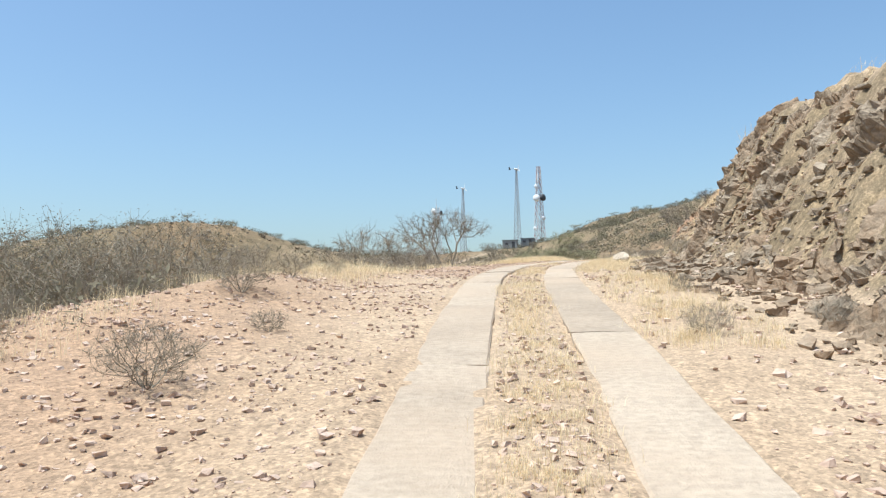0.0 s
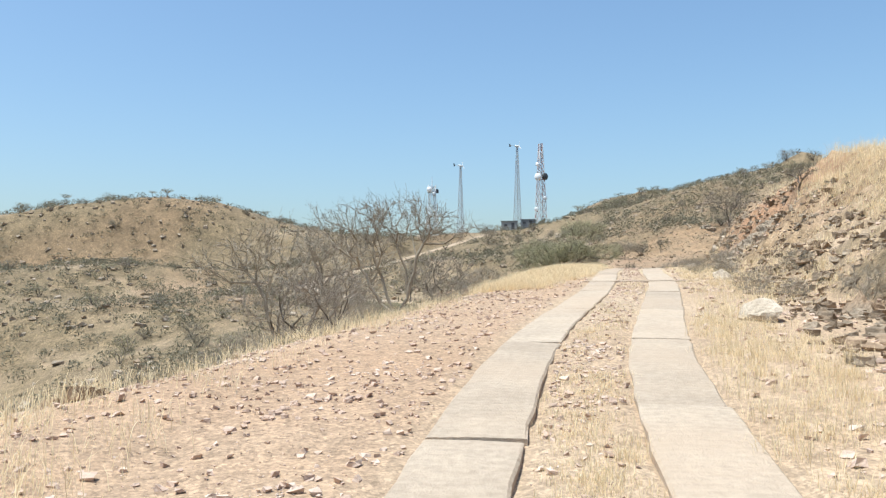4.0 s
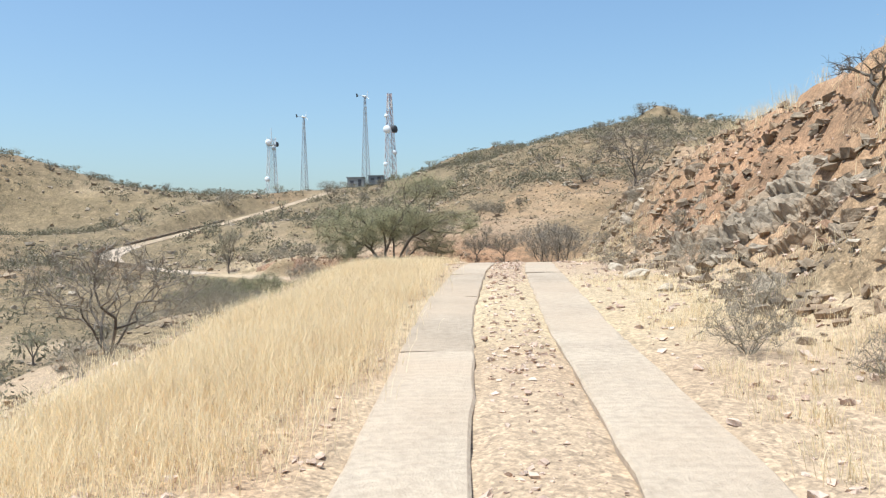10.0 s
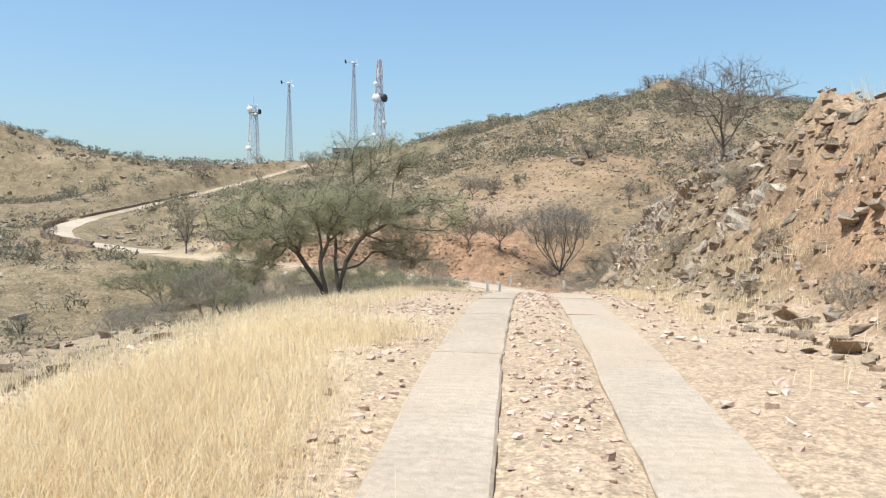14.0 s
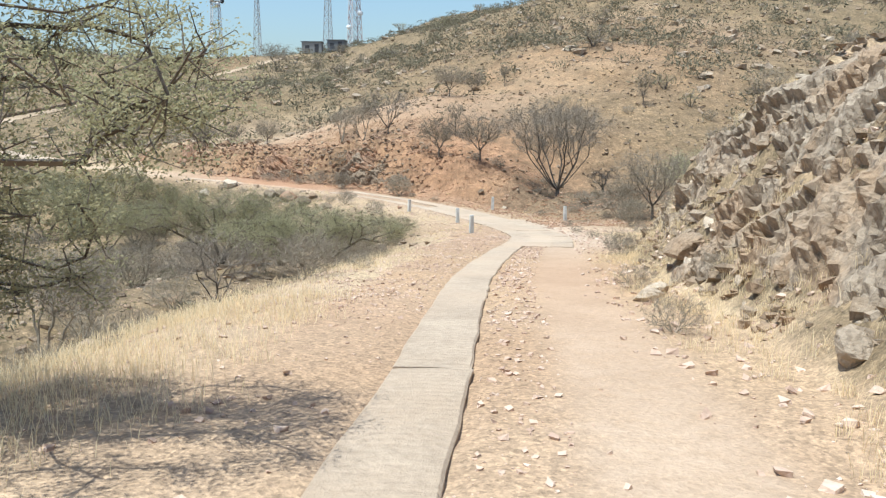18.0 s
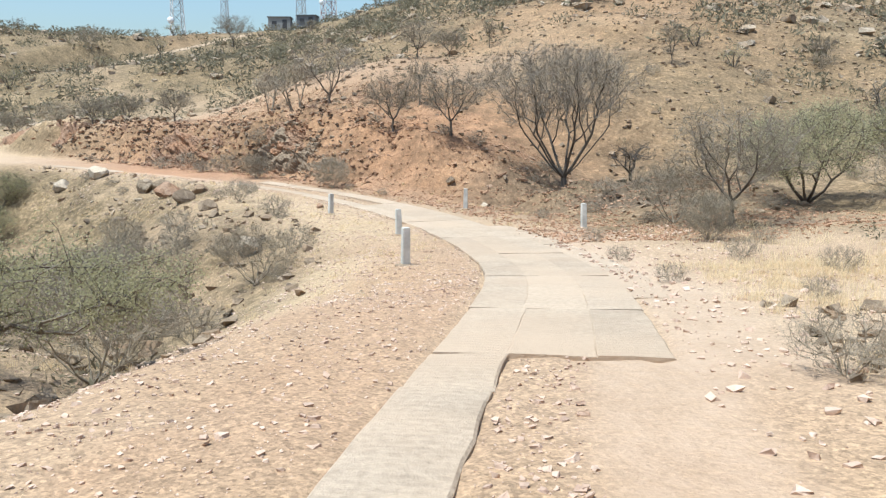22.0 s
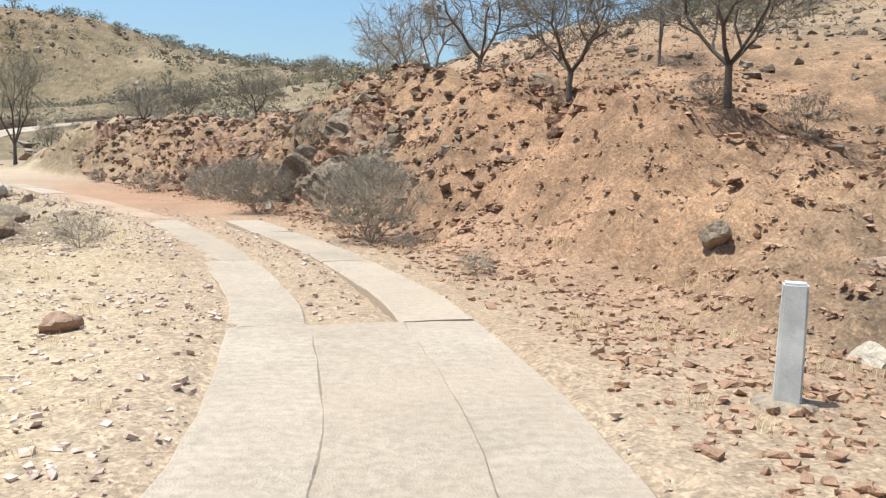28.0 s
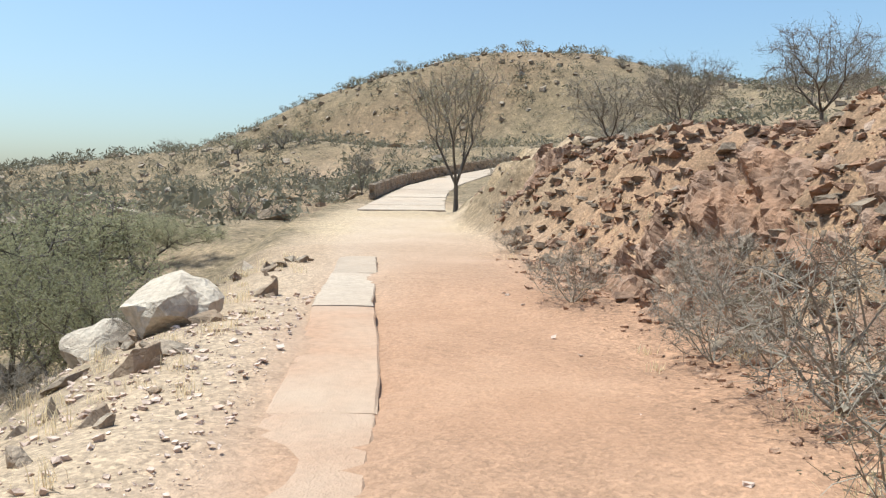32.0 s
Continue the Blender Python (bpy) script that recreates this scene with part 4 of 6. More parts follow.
# name, height, twig and leaf material, leaves a twig end, leaf size, form
PLANTS = {
    "umbrella": ("thorn_tree", 6.8, GREY_TWIG, DULL_LEAF, 2, 0.04, dict(seed=3, stems=fan(8, 1.8, 1.5, 2.8, 0.9), blobs=[(-0.2, 0, 5.1, 4.3, 4.2, 1.1), (-0.2, 0, 5.8, 3.1, 3.0, 0.9), (-0.2, 0, 4.0, 2.9, 2.9, 0.8)], count=620, reach=0.6, seg=0.4, jitter=0.15, tip=0.0068, twigs=9, twig=0.75, power=0.46)),
    "upright": ("thorn_tree", 5.4, GREY_TWIG, LEAF, 7, 0.045, dict(seed=5, stems=fan(4, 1.9, 0.75, 2.5, 1.0), blobs=[(0, 0, 3.6, 1.5, 1.5, 1.3), (-0.2, 0, 4.5, 2.0, 2.0, 0.8)], count=200, reach=0.75, seg=0.35, jitter=0.14, tip=0.0075, twigs=6, twig=0.6, power=0.45)),
    "acacia": ("acacia_tree", 4.9, TWIG, LEAF, 60, 0.036, dict(seed=8, stems=[[(0, 0, 0), (-0.16, 0, 0.6), (-0.3, 0.1, 1.3), (-0.35, 0.1, 2.2)], [(0, 0, 0), (0.17, 0, 0.5), (0.36, -0.1, 1.3), (0.85, -0.1, 2.0), (1.7, -0.1, 2.5)],
                [(0, 0, 0), (-0.28, 0.1, 0.65), (-0.85, 0.2, 1.5)], [(-0.3, 0.1, 1.3), (0.1, 0, 2.3), (0.65, 0, 3.2), (1.3, 0, 3.9)], [(0.17, 0, 0.5), (0.1, 0.5, 1.3), (0.2, 1.0, 2.2)]],
                blobs=[(-1.6, 0, 2.45, 1.7, 1.6, 0.85), (0.2, 0, 2.75, 1.6, 1.8, 0.6), (2.4, -0.2, 2.5, 1.5, 1.3, 0.5), (1.9, 0.5, 1.6, 0.9, 1.0, 0.5), (-2.0, 0.2, 1.5, 1.0, 1.0, 0.5), (1.2, 0, 4.05, 1.5, 0.9, 0.55), (0.2, 1.2, 2.4, 1.5, 1.2, 0.7)], count=560, reach=0.4, seg=0.26, jitter=0.3, tip=0.0075, twigs=4, twig=0.34, power=0.41)),
    "bare": ("bare_tree", 3.2, PALE_TWIG, DULL_LEAF, 0, 0.04, dict(seed=12, stems=[[(0, 0, 0), (-0.5, 0, 0.6), (-1.1, 0.1, 1.5)], [(0, 0, 0), (-0.3, 0.2, 0.8), (-0.6, 0.3, 1.8)], [(0, 0, 0), (0.28, 0, 0.5), (0.25, 0, 1.2), (0.0, 0, 1.9)], [(0.28, 0, 0.5), (0.5, -0.1, 1.5), (0.9, -0.1, 2.1)]],
             blobs=[(-1.1, 0, 2.2, 1.3, 1.3, 0.8), (0.1, 0, 2.5, 1.2, 1.2, 0.65), (1.2, 0, 2.3, 0.9, 0.8, 0.45)], count=330, reach=0.5, seg=0.26, jitter=0.24, tip=0.0055, twigs=5, twig=0.4, power=0.43)),
    "bare_wide": ("bare_tree", 3.0, GREY_TWIG, DULL_LEAF, 0, 0.04, dict(seed=17, stems=fan(4, 0.9, 0.7, 1.5, 0.4, 0.5), blobs=[(0, 0, 2.0, 2.1, 2.1, 0.95)], count=300, reach=0.45, seg=0.26, jitter=0.32, tip=0.0055, twigs=5, twig=0.36, power=0.40)),
    "slim": ("thorn_tree", 3.0, GREY_TWIG, DULL_LEAF, 3, 0.05, dict(seed=21, stems=fan(2, 1.0, 0.2, 1.8, 0.6), blobs=[(0, 0, 2.15, 0.95, 0.95, 0.8)], count=150, reach=0.6, seg=0.25, jitter=0.2, tip=0.0055, twigs=4, twig=0.3, power=0.40)),
    "slim_b": ("thorn_tree", 3.0, GREY_TWIG, DULL_LEAF, 4, 0.04, dict(seed=23, stems=fan(4, 0.95, 0.7, 1.35, 0.6), blobs=[(0, 0, 2.1, 1.75, 1.75, 0.75), (0.2, 0, 1.55, 1.7, 1.7, 0.5)], count=270, reach=0.5, seg=0.25, jitter=0.24, tip=0.005, twigs=7, twig=0.36, power=0.42)),
    "gnarled": ("thorn_tree", 2.0, TWIG, DULL_LEAF, 0, 0.04, dict(seed=27, stems=[[(0, 0, 0), (0.12, 0, 0.5), (-0.1, 0.05, 0.8), (-0.7, 0, 1.25)], [(-0.1, 0.05, 0.8), (0.35, 0, 1.2), (0.9, 0, 1.5)]], blobs=[(-0.8, 0, 1.4, 0.8, 0.8, 0.35), (0.8, 0, 1.55, 0.9, 0.8, 0.4)], count=90, reach=0.4, seg=0.2, jitter=0.5, tip=0.0065, twigs=4, twig=0.25, power=0.5)),
    "green_bush": ("thorn_bush", 2.4, TWIG, LEAF, 13, 0.058, dict(seed=31, stems=fan(6, 0.5, 0.9, 1.2, 0.0, 1.0), blobs=[(0, 0, 1.5, 1.9, 1.9, 0.8), (-0.9, 0.3, 1.2, 1.2, 1.2, 0.6), (0.8, -0.4, 1.9, 1.0, 1.0, 0.5)], count=300, reach=0.4, seg=0.26, jitter=0.3, tip=0.006, twigs=4, twig=0.3, power=0.40)),
    "low_acacia": ("acacia_tree", 2.3, TWIG, LEAF, 30, 0.042, dict(seed=61, stems=[[(0, 0, 0), (-0.35, 0, 0.6), (-1.1, 0.1, 1.2)], [(0, 0, 0), (0.15, 0.1, 0.7), (0.2, 0.3, 1.3)], [(0, 0, 0), (0.6, 0, 0.7), (1.4, -0.1, 1.2)]],
                   blobs=[(-1.7, 0, 1.55, 1.5, 1.4, 0.5), (0.1, 0, 1.8, 1.6, 1.5, 0.42), (1.9, 0, 1.6, 1.5, 1.2, 0.45), (-0.6, 0.3, 1.1, 2.0, 1.2, 0.4)], count=360, reach=0.4, seg=0.26, jitter=0.3, tip=0.006, twigs=4, twig=0.32, power=0.41)),
    "dull_bush": ("thorn_bush", 2.2, PALE_TWIG, DULL_LEAF, 3, 0.036, dict(seed=35, stems=fan(7, 0.4, 0.8, 1.0, 0.0, 2.0), blobs=[(0, 0, 1.25, 1.7, 1.7, 0.85), (0.5, 0.2, 1.6, 1.1, 1.1, 0.5)], count=300, reach=0.45, seg=0.26, jitter=0.3, tip=0.004, twigs=6, twig=0.38, power=0.33)),
    "dense_bush": ("thorn_bush", 1.6, PALE_TWIG, DULL_LEAF, 3, 0.026, dict(seed=65, stems=fan(9, 0.3, 0.5, 0.6, 0.0, 2.0), blobs=[(0, 0, 0.85, 1.15, 1.15, 0.7), (0.3, 0.1, 1.15, 0.8, 0.8, 0.4)], count=430, reach=0.45, seg=0.17, jitter=0.3, tip=0.003, twigs=8, twig=0.26, power=0.32)),
    "grey_bush": ("dry_bush", 1.2, PALE_TWIG, DULL_LEAF, 1, 0.03, dict(seed=39, stems=fan(7, 0.2, 0.35, 0.5, 0.0, 0.3), blobs=[(0, 0, 0.6, 0.95, 0.95, 0.5)], count=150, reach=0.5, seg=0.2, jitter=0.28, tip=0.0036, twigs=7, twig=0.24, power=0.34)),
    "far_a": ("thorn_bush", 2.2, GREY_TWIG, LEAF, 5, 0.1, dict(seed=43, stems=fan(4, 0.5, 0.6, 1.0), blobs=[(0, 0, 1.3, 1.6, 1.6, 0.8)], count=70, reach=0.4, seg=0.4, tip=0.012, twigs=2, twig=0.4)),
    "far_b": ("thorn_tree", 2.8, GREY_TWIG, LEAF, 5, 0.1, dict(seed=47, stems=fan(3, 1.2, 0.4, 1.6, 0.8), blobs=[(0, 0, 2.3, 1.6, 1.6, 0.45)], count=70, reach=0.4, seg=0.4, tip=0.012, twigs=2, twig=0.4)),
    "far_c": ("thorn_bush", 1.8, GREY_TWIG, DULL_LEAF, 5, 0.1, dict(seed=51, stems=fan(4, 0.5, 0.5, 0.8), blobs=[(0, 0, 1.0, 1.35, 1.35, 0.7)], count=70, reach=0.4, seg=0.4, tip=0.012, twigs=2, twig=0.35)),
    "far_d": ("dry_bush", 1.6, GREY_TWIG, DULL_LEAF, 2, 0.08, dict(seed=55, stems=fan(4, 0.5, 0.4, 0.7), blobs=[(0, 0, 0.95, 1.0, 1.0, 0.6)], count=60, reach=0.5, seg=0.35, tip=0.012, twigs=3, twig=0.35)),
}

TREES = [
    ("umbrella", 31.5, 119.2, 7.1, 0, "tall leafless thorn tree fanning out above the bend"),
    ("acacia", 9.06, 69.7, 5.0, 0, "wide green acacia leaning beside the track"),
    ("slim_b", 27.1, 123.4, 3.6, 40, "slim thorn tree on the red slope"), ("slim_b", 24.5, 125.2, 3.3, 130, "slim thorn tree on the red slope"), ("slim", 26.9, 131.0, 2.8, 60, "slim thorn tree on the red slope"),
    ("gnarled", 34.6, 118.6, 2.9, 60, "small gnarled thorn tree with crooked limbs"),
    ("slim_b", 29.3, 145.5, 3.2, 10, "thorn tree on the crest of the spur"), ("slim", 44.7, 135.5, 3.0, 300, "thin thorn tree on the stony hillside"),
    ("slim_b", 32.6, 149.5, 2.6, 200, "thorn tree on the crest of the spur"), ("slim", 36.5, 152.0, 2.4, 250, "thorn tree on the crest of the spur"),
    ("bare", 0.1, 34.1, 2.9, 0, "pale leafless tree below the edge of the track"), ("bare_wide", -0.9, 31.2, 1.35, 170, "dark leafless tree below the edge of the track"),
    ("bare", -3.1, 38.8, 4.4, 200, "pale leafless tree in the gully"), ("bare_wide", -2.6, 36.2, 2.7, 80, "low leafless tree below the edge of the track"),
    ("dull_bush", -8.6, 24.5, 4.6, 60, "dense grey bush in the gully"), ("dull_bush", -11.0, 25.0, 5.2, 160, "dense grey bush in the gully"), ("dull_bush", -13.2, 24.0, 5.4, 300, "dense grey bush in the gully"), ("bare_wide", -10.0, 26.5, 3.8, 20, "dark leafless tree in the gully"), ("bare_wide", -13.0, 19.5, 3.0, 60, "dark leafless tree in the gully"),
    ("upright", -3.9, 150.5, 6.0, 100, "tall slender thorn tree beside the far bend"), ("slim", -22.0, 163.2, 3.2, 200, "thin thorn tree outside the parapet"),
    ("slim", -4.4, 154.5, 2.8, 160, "thin thorn tree beside the far bend"), ("green_bush", 2.6, 118.3, 3.0, 10, "wide dark-green bush in the gully"), ("dull_bush", -1.5, 116.5, 2.6, 100, "wide grey-green bush in the gully"),
    ("bare_wide", 19.15, 68.0, 2.7, 200, "leafless tree on top of the cut bank"), ("gnarled", 14.8, 47.2, 1.3, 100, "small leafless tree on the grassy bank top"),
    ("slim_b", 13.0, 232.0, 5.6, 0, "flat-topped thorn tree on the tower spur"), ("dull_bush", -10.5, 236.5, 3.8, 0, "bushy thorn tree on the saddle"),
    ("slim", 8.6, 93.6, 2.7, 30, "grey thorn tree in the gully"), ("low_acacia", 14.0, 91.2, 2.4, 10, "wide flat-topped green acacia beside the gully"), ("low_acacia", 11.0, 93.6, 2.7, 200, "wide flat-topped green acacia beside the gully"),
    ("dull_bush", 15.6, 95.0, 2.0, 220, "spreading grey thorn bush beside the gully"), ("dull_bush", 10.6, 98.4, 2.7, 220, "spreading grey thorn bush beside the gully"), ("bare_wide", 11.6, 83.8, 2.0, 60, "leafless thorn tree below the shoulder"), ("bare", 9.2, 79.0, 1.8, 150, "pale leafless tree below the shoulder"),
    ("green_bush", 3.7, 122.0, 2.4, 80, "round green bush at the gully head"), ("green_bush", 36.7, 108.6, 3.6, 40, "tall green thorn bush in the side gully"), ("slim_b", 32.2, 105.8, 4.0, 20, "grey-green thorn tree beside the bend"), ("dense_bush", 29.7, 102.6, 1.35, 20, "low grey-green bush beside the bend"),
    ("dull_bush", 31.2, 107.6, 2.2, 120, "large grey thorn bush beside the bend"), ("dull_bush", 33.5, 99.0, 2.6, 200, "grey thorn bush below the bank"), ("green_bush", 40.5, 107.0, 3.2, 140, "tall green thorn bush in the side gully"),
    ("dense_bush", 21.15, 122.4, 1.55, 90, "thick grey-green bush at the foot of the red bank"), ("dense_bush", 17.6, 126.9, 1.3, 190, "grey-green bush at the foot of the dark rocks"),
    ("bare_wide", 22.0, 134.6, 3.8, 150, "leafless tree on the crest of the red bank"), ("bare", 20.0, 136.0, 3.4, 40, "leafless tree on the crest of the red bank"), ("bare", 18.4, 138.4, 2.8, 250, "leafless tree on the crest of the red bank"),
    ("slim_b", 12.1, 142.6, 2.4, 70, "leafless flat-topped tree on the red spur"), ("slim_b", 9.2, 142.4, 2.1, 170, "leafless flat-topped tree on the red spur"),
    ("slim_b", 6.6, 143.8, 2.3, 50, "thorn tree behind the red bank"), ("dull_bush", 3.1, 150.6, 2.5, 150, "thorn bush behind the red bank"), ("slim_b", -1.0, 153.4, 2.6, 10, "thorn tree behind the red bank"),
    ("green_bush", 0.9, 131.2, 3.7, 60, "big green acacia bush rooted in the gully"), ("green_bush", -2.4, 132.6, 3.6, 160, "big green acacia bush rooted in the gully"), ("low_acacia", -6.0, 138.0, 2.0, 20, "green acacia bush rooted in the gully"), ("green_bush", 4.2, 130.6, 2.2, 200, "round green bush on the gully edge"), ("low_acacia", -3.4, 128.4, 4.0, 180, "big green acacia bush rooted in the gully"), ("green_bush", 4.4, 126.6, 2.3, 270, "green acacia bush rooted in the gully"),
    ("bare_wide", 0.9, 54.5, 3.2, 90, "leafless thorn tree on the gully slope"), ("dull_bush", -2.0, 50.0, 2.0, 10, "grey bush on the gully slope"), ("dull_bush", 2.6, 60.5, 1.6, 100, "grey bush on the gully slope"),
    ("dull_bush", -4.0, 58.0, 2.2, 190, "grey bush on the gully slope"), ("bare_wide", -6.5, 64.0, 3.0, 280, "leafless thorn tree on the gully slope"), ("dull_bush", -1.0, 70.0, 2.0, 40, "grey bush on the gully slope"),
    ("green_bush", -8.0, 76.0, 2.6, 80, "green bush in the gully"), ("dull_bush", 2.5, 78.0, 1.9, 10, "grey bush on the gully slope"), ("green_bush", -3.0, 86.0, 2.4, 200, "green bush in the gully"), ("dull_bush", 4.0, 89.0, 2.0, 300, "grey bush on the gully slope"),
    ("bare", 5.6, 73.5, 2.0, 60, "pale leafless tree below the shoulder"), ("dull_bush", -6.0, 46.0, 2.2, 60, "grey bush on the gully slope"),
    ("bare_wide", 24.0, 77.5, 2.2, 30, "leafless bush on top of the cut bank"), ("dull_bush", 29.0, 84.0, 2.6, 30, "grey bush on the slope behind the bank"), ("dull_bush", 34.0, 86.0, 2.8, 130, "grey bush on the slope behind the bank"),
]
for kind, x, y, h, turn, label in TREES:
    plant(kind, x, y, h, turn, label, "bush" if "bush" in kind else "tree")
SHRUBS = [(-2.9, 12.2, 0.7), (-2.3, 6.6, 0.6), (-4.3, 7.6, 0.55), (-4.9, 9.2, 0.5), (-3.6, 16.0, 0.7), (-2.6, 14.6, 0.5), (-6.0, 18.5, 0.8), (-7.6, 16.5, 0.8), (-4.4, 19.0, 0.7), (2.75, 8.9, 0.4), (-2.2, 17.0, 0.35), (3.6, 12.8, 0.3), (-5.6, 15.2, 0.5), (-7.4, 12.0, 0.5), (-1.9, 9.2, 0.3), (4.2, 9.0, 0.4),
          (5.9, 30.4, 0.65), (7.6, 32.6, 0.6), (8.2, 29.0, 0.7), (9.6, 35.2, 0.6), (9.0, 41.2, 0.6), (10.8, 44.2, 0.6), (2.4, 39.5, 0.8), (0.9, 43.5, 0.9), (1.4, 50.5, 0.9), (11.8, 51.5, 0.5), (12.4, 49.0, 0.6), (3.2, 56.8, 0.9),
          (15.6, 68.0, 0.55), (17.2, 72.8, 0.5), (18.6, 77.0, 0.5), (19.8, 82.4, 0.6), (21.6, 84.6, 0.75), (23.0, 88.2, 0.7), (22.4, 81.2, 0.6), (14.6, 81.4, 0.4), (15.6, 86.6, 0.45), (19.0, 106.1, 0.8), (18.4, 103.4, 0.5),
          (25.6, 99.0, 0.4), (26.6, 103.0, 0.45), (24.9, 95.2, 0.4), (27.6, 110.4, 0.4), (29.6, 110.6, 0.5), (17.4, 119.8, 0.6), (16.2, 118.2, 0.5), (18.6, 112.0, 0.4), (22.6, 116.9, 0.3), (21.9, 121.4, 0.35), (23.2, 119.6, 0.4),
          (12.2, 132.8, 0.8), (14.6, 131.1, 0.8), (16.0, 129.6, 1.2), (13.0, 129.8, 0.35), (10.2, 134.4, 0.6), (7.4, 138.4, 0.6), (13.6, 133.6, 0.9), (8.9, 129.2, 0.5), (10.4, 127.2, 0.45), (11.2, 125.9, 0.4), (17.8, 130.9, 1.0), (4.9, 141.5, 0.5)]
rng = random.Random(77)
shrub_off = on_track(np.array([q[0] for q in SHRUBS]), np.array([q[1] for q in SHRUBS]))[1]
for (x, y, h), o in zip(SHRUBS, shrub_off):
    if abs(o) < 1.7:
        continue
    plant("grey_bush", x, y, h, rng.uniform(0, 360), "small dry grey bush on stony ground", "bush", "dry grey bushes")


def scatter_far(count, seed):
    """Random places on the hills, thinned near the track."""
    r, out = np.random.RandomState(seed), []
    while len(out) < count:
        x, y = r.uniform(-190, 170), r.uniform(60, 345)
        if y < 150 and -8 < x < 48 or (y < 100 and x > -8):
            continue
        if r.rand() > 0.35 + 0.65 * (ripple(x, y, 18, 61) > -0.1):
            continue
        out.append((x, y))
    xs, ys = np.array(out).T
    s, off, _ = on_track(xs, ys)
    return [(x, y) for x, y, o in zip(xs, ys, off) if abs(o) > 5]


far = scatter_far(230, 9)
far_z = ground_height(np.array(far)[:, 0], np.array(far)[:, 1])
for i, (x, y) in enumerate(far):
    kind = ("far_a", "far_b", "far_c", "far_d", "far_a", "far_d")[i % 6]
    plant(kind, x, y, rng.uniform(1.1, 2.9) * (1.2 if kind == "far_b" else 1), rng.uniform(0, 360), "dry grey-green thorn bush on the far hillside" if kind != "far_b" else "flat-topped thorn tree on the far hillside",
          "bush" if kind != "far_b" else "tree", "far hillside bushes", 0.15, far_z[i])
# bushes that fill the gully below the track
gully = []
while len(gully) < 70:
    x, y = rng.uniform(-60, -3), rng.uniform(22, 138)
    if ripple(x, y, 12, 62) > -0.35:
        gully.append((x, y))
g_xy = np.array(gully)
g_off = on_track(g_xy[:, 0], g_xy[:, 1])[1]
g_z = ground_height(g_xy[:, 0], g_xy[:, 1])
for i, (x, y) in enumerate(gully):
    if abs(g_off[i]) > 8:
        kind = ("far_a", "far_d", "far_c", "far_b", "far_a", "far_c")[i % 6]
        plant(kind, x, y, rng.uniform(1.0, 2.6), rng.uniform(0, 360), "grey-green thorn bush on the gully slope" if kind != "far_b" else "small thorn tree on the gully slope", "bush" if kind != "far_b" else "tree", "gully bushes", 0.1, g_z[i])
# dry bushes on the slopes close beside the track
close = []
for count, s0, s1, o0, o1, kind, lo, hi, words in ((64, 62, 128, -15, -3.8, "grey_bush", 0.5, 1.1, "dry grey bush on the gully slope"), (22, 80, 128, -17, -6, "dull_bush", 1.0, 1.9, "grey thorn bush on the gully slope"),
                                                   (16, 86, 108, 3.2, 11, "grey_bush", 0.35, 0.8, "dry grey bush among straw beside the bend"), (26, 106, 128, 13, 42, "grey_bush", 0.6, 1.4, "dry grey bush on the stony hillside"), (10, 104, 128, 16, 42, "slim_b", 1.8, 2.8, "small bare thorn tree on the stony hillside"), (12, 32, 86, 2.6, 4.6, "grey_bush", 0.3, 0.6, "dry grey bush on the verge"), (14, 112, 132, 6, 14, "grey_bush", 0.4, 0.9, "dry grey bush on the red slope")):
    for _ in range(count):
        x, y = at_station(rng.uniform(s0, s1), rng.uniform(o0, o1))[:2]
        close.append((x, y, kind, rng.uniform(lo, hi), words))
c_xy = np.array([c[:2] for c in close])
c_off = on_track(c_xy[:, 0], c_xy[:, 1])[1]
for (x, y, kind, h, words), o in zip(close, c_off):
    if abs(o) > 2.5:
        plant(kind, x, y, h, rng.uniform(0, 360), words, "tree" if "tree" in words else "bush", "trees on the hillside" if "tree" in words else "bushes beside the track")
# along the skylines
for line, count in (("main_hill", 16), ("tower_ridge", 22), ("left_hill", 22)):
    pts = LINES[line]
    for k in range(count):
        j = rng.randrange(len(pts) - 1)
        u = rng.random()
        x, y = (pts[j][m] * (1 - u) + pts[j + 1][m] * u + rng.gauss(0, 4) for m in (0, 1))
        kind = ("far_b", "far_a", "far_b", "far_c")[k % 4]
        plant(kind, x, y, rng.uniform(2.0, 3.8), rng.uniform(0, 360), "flat-topped thorn tree on the skyline" if kind == "far_b" else "thorn bush on the skyline", "tree" if kind == "far_b" else "bush", "skyline trees", 0.2)

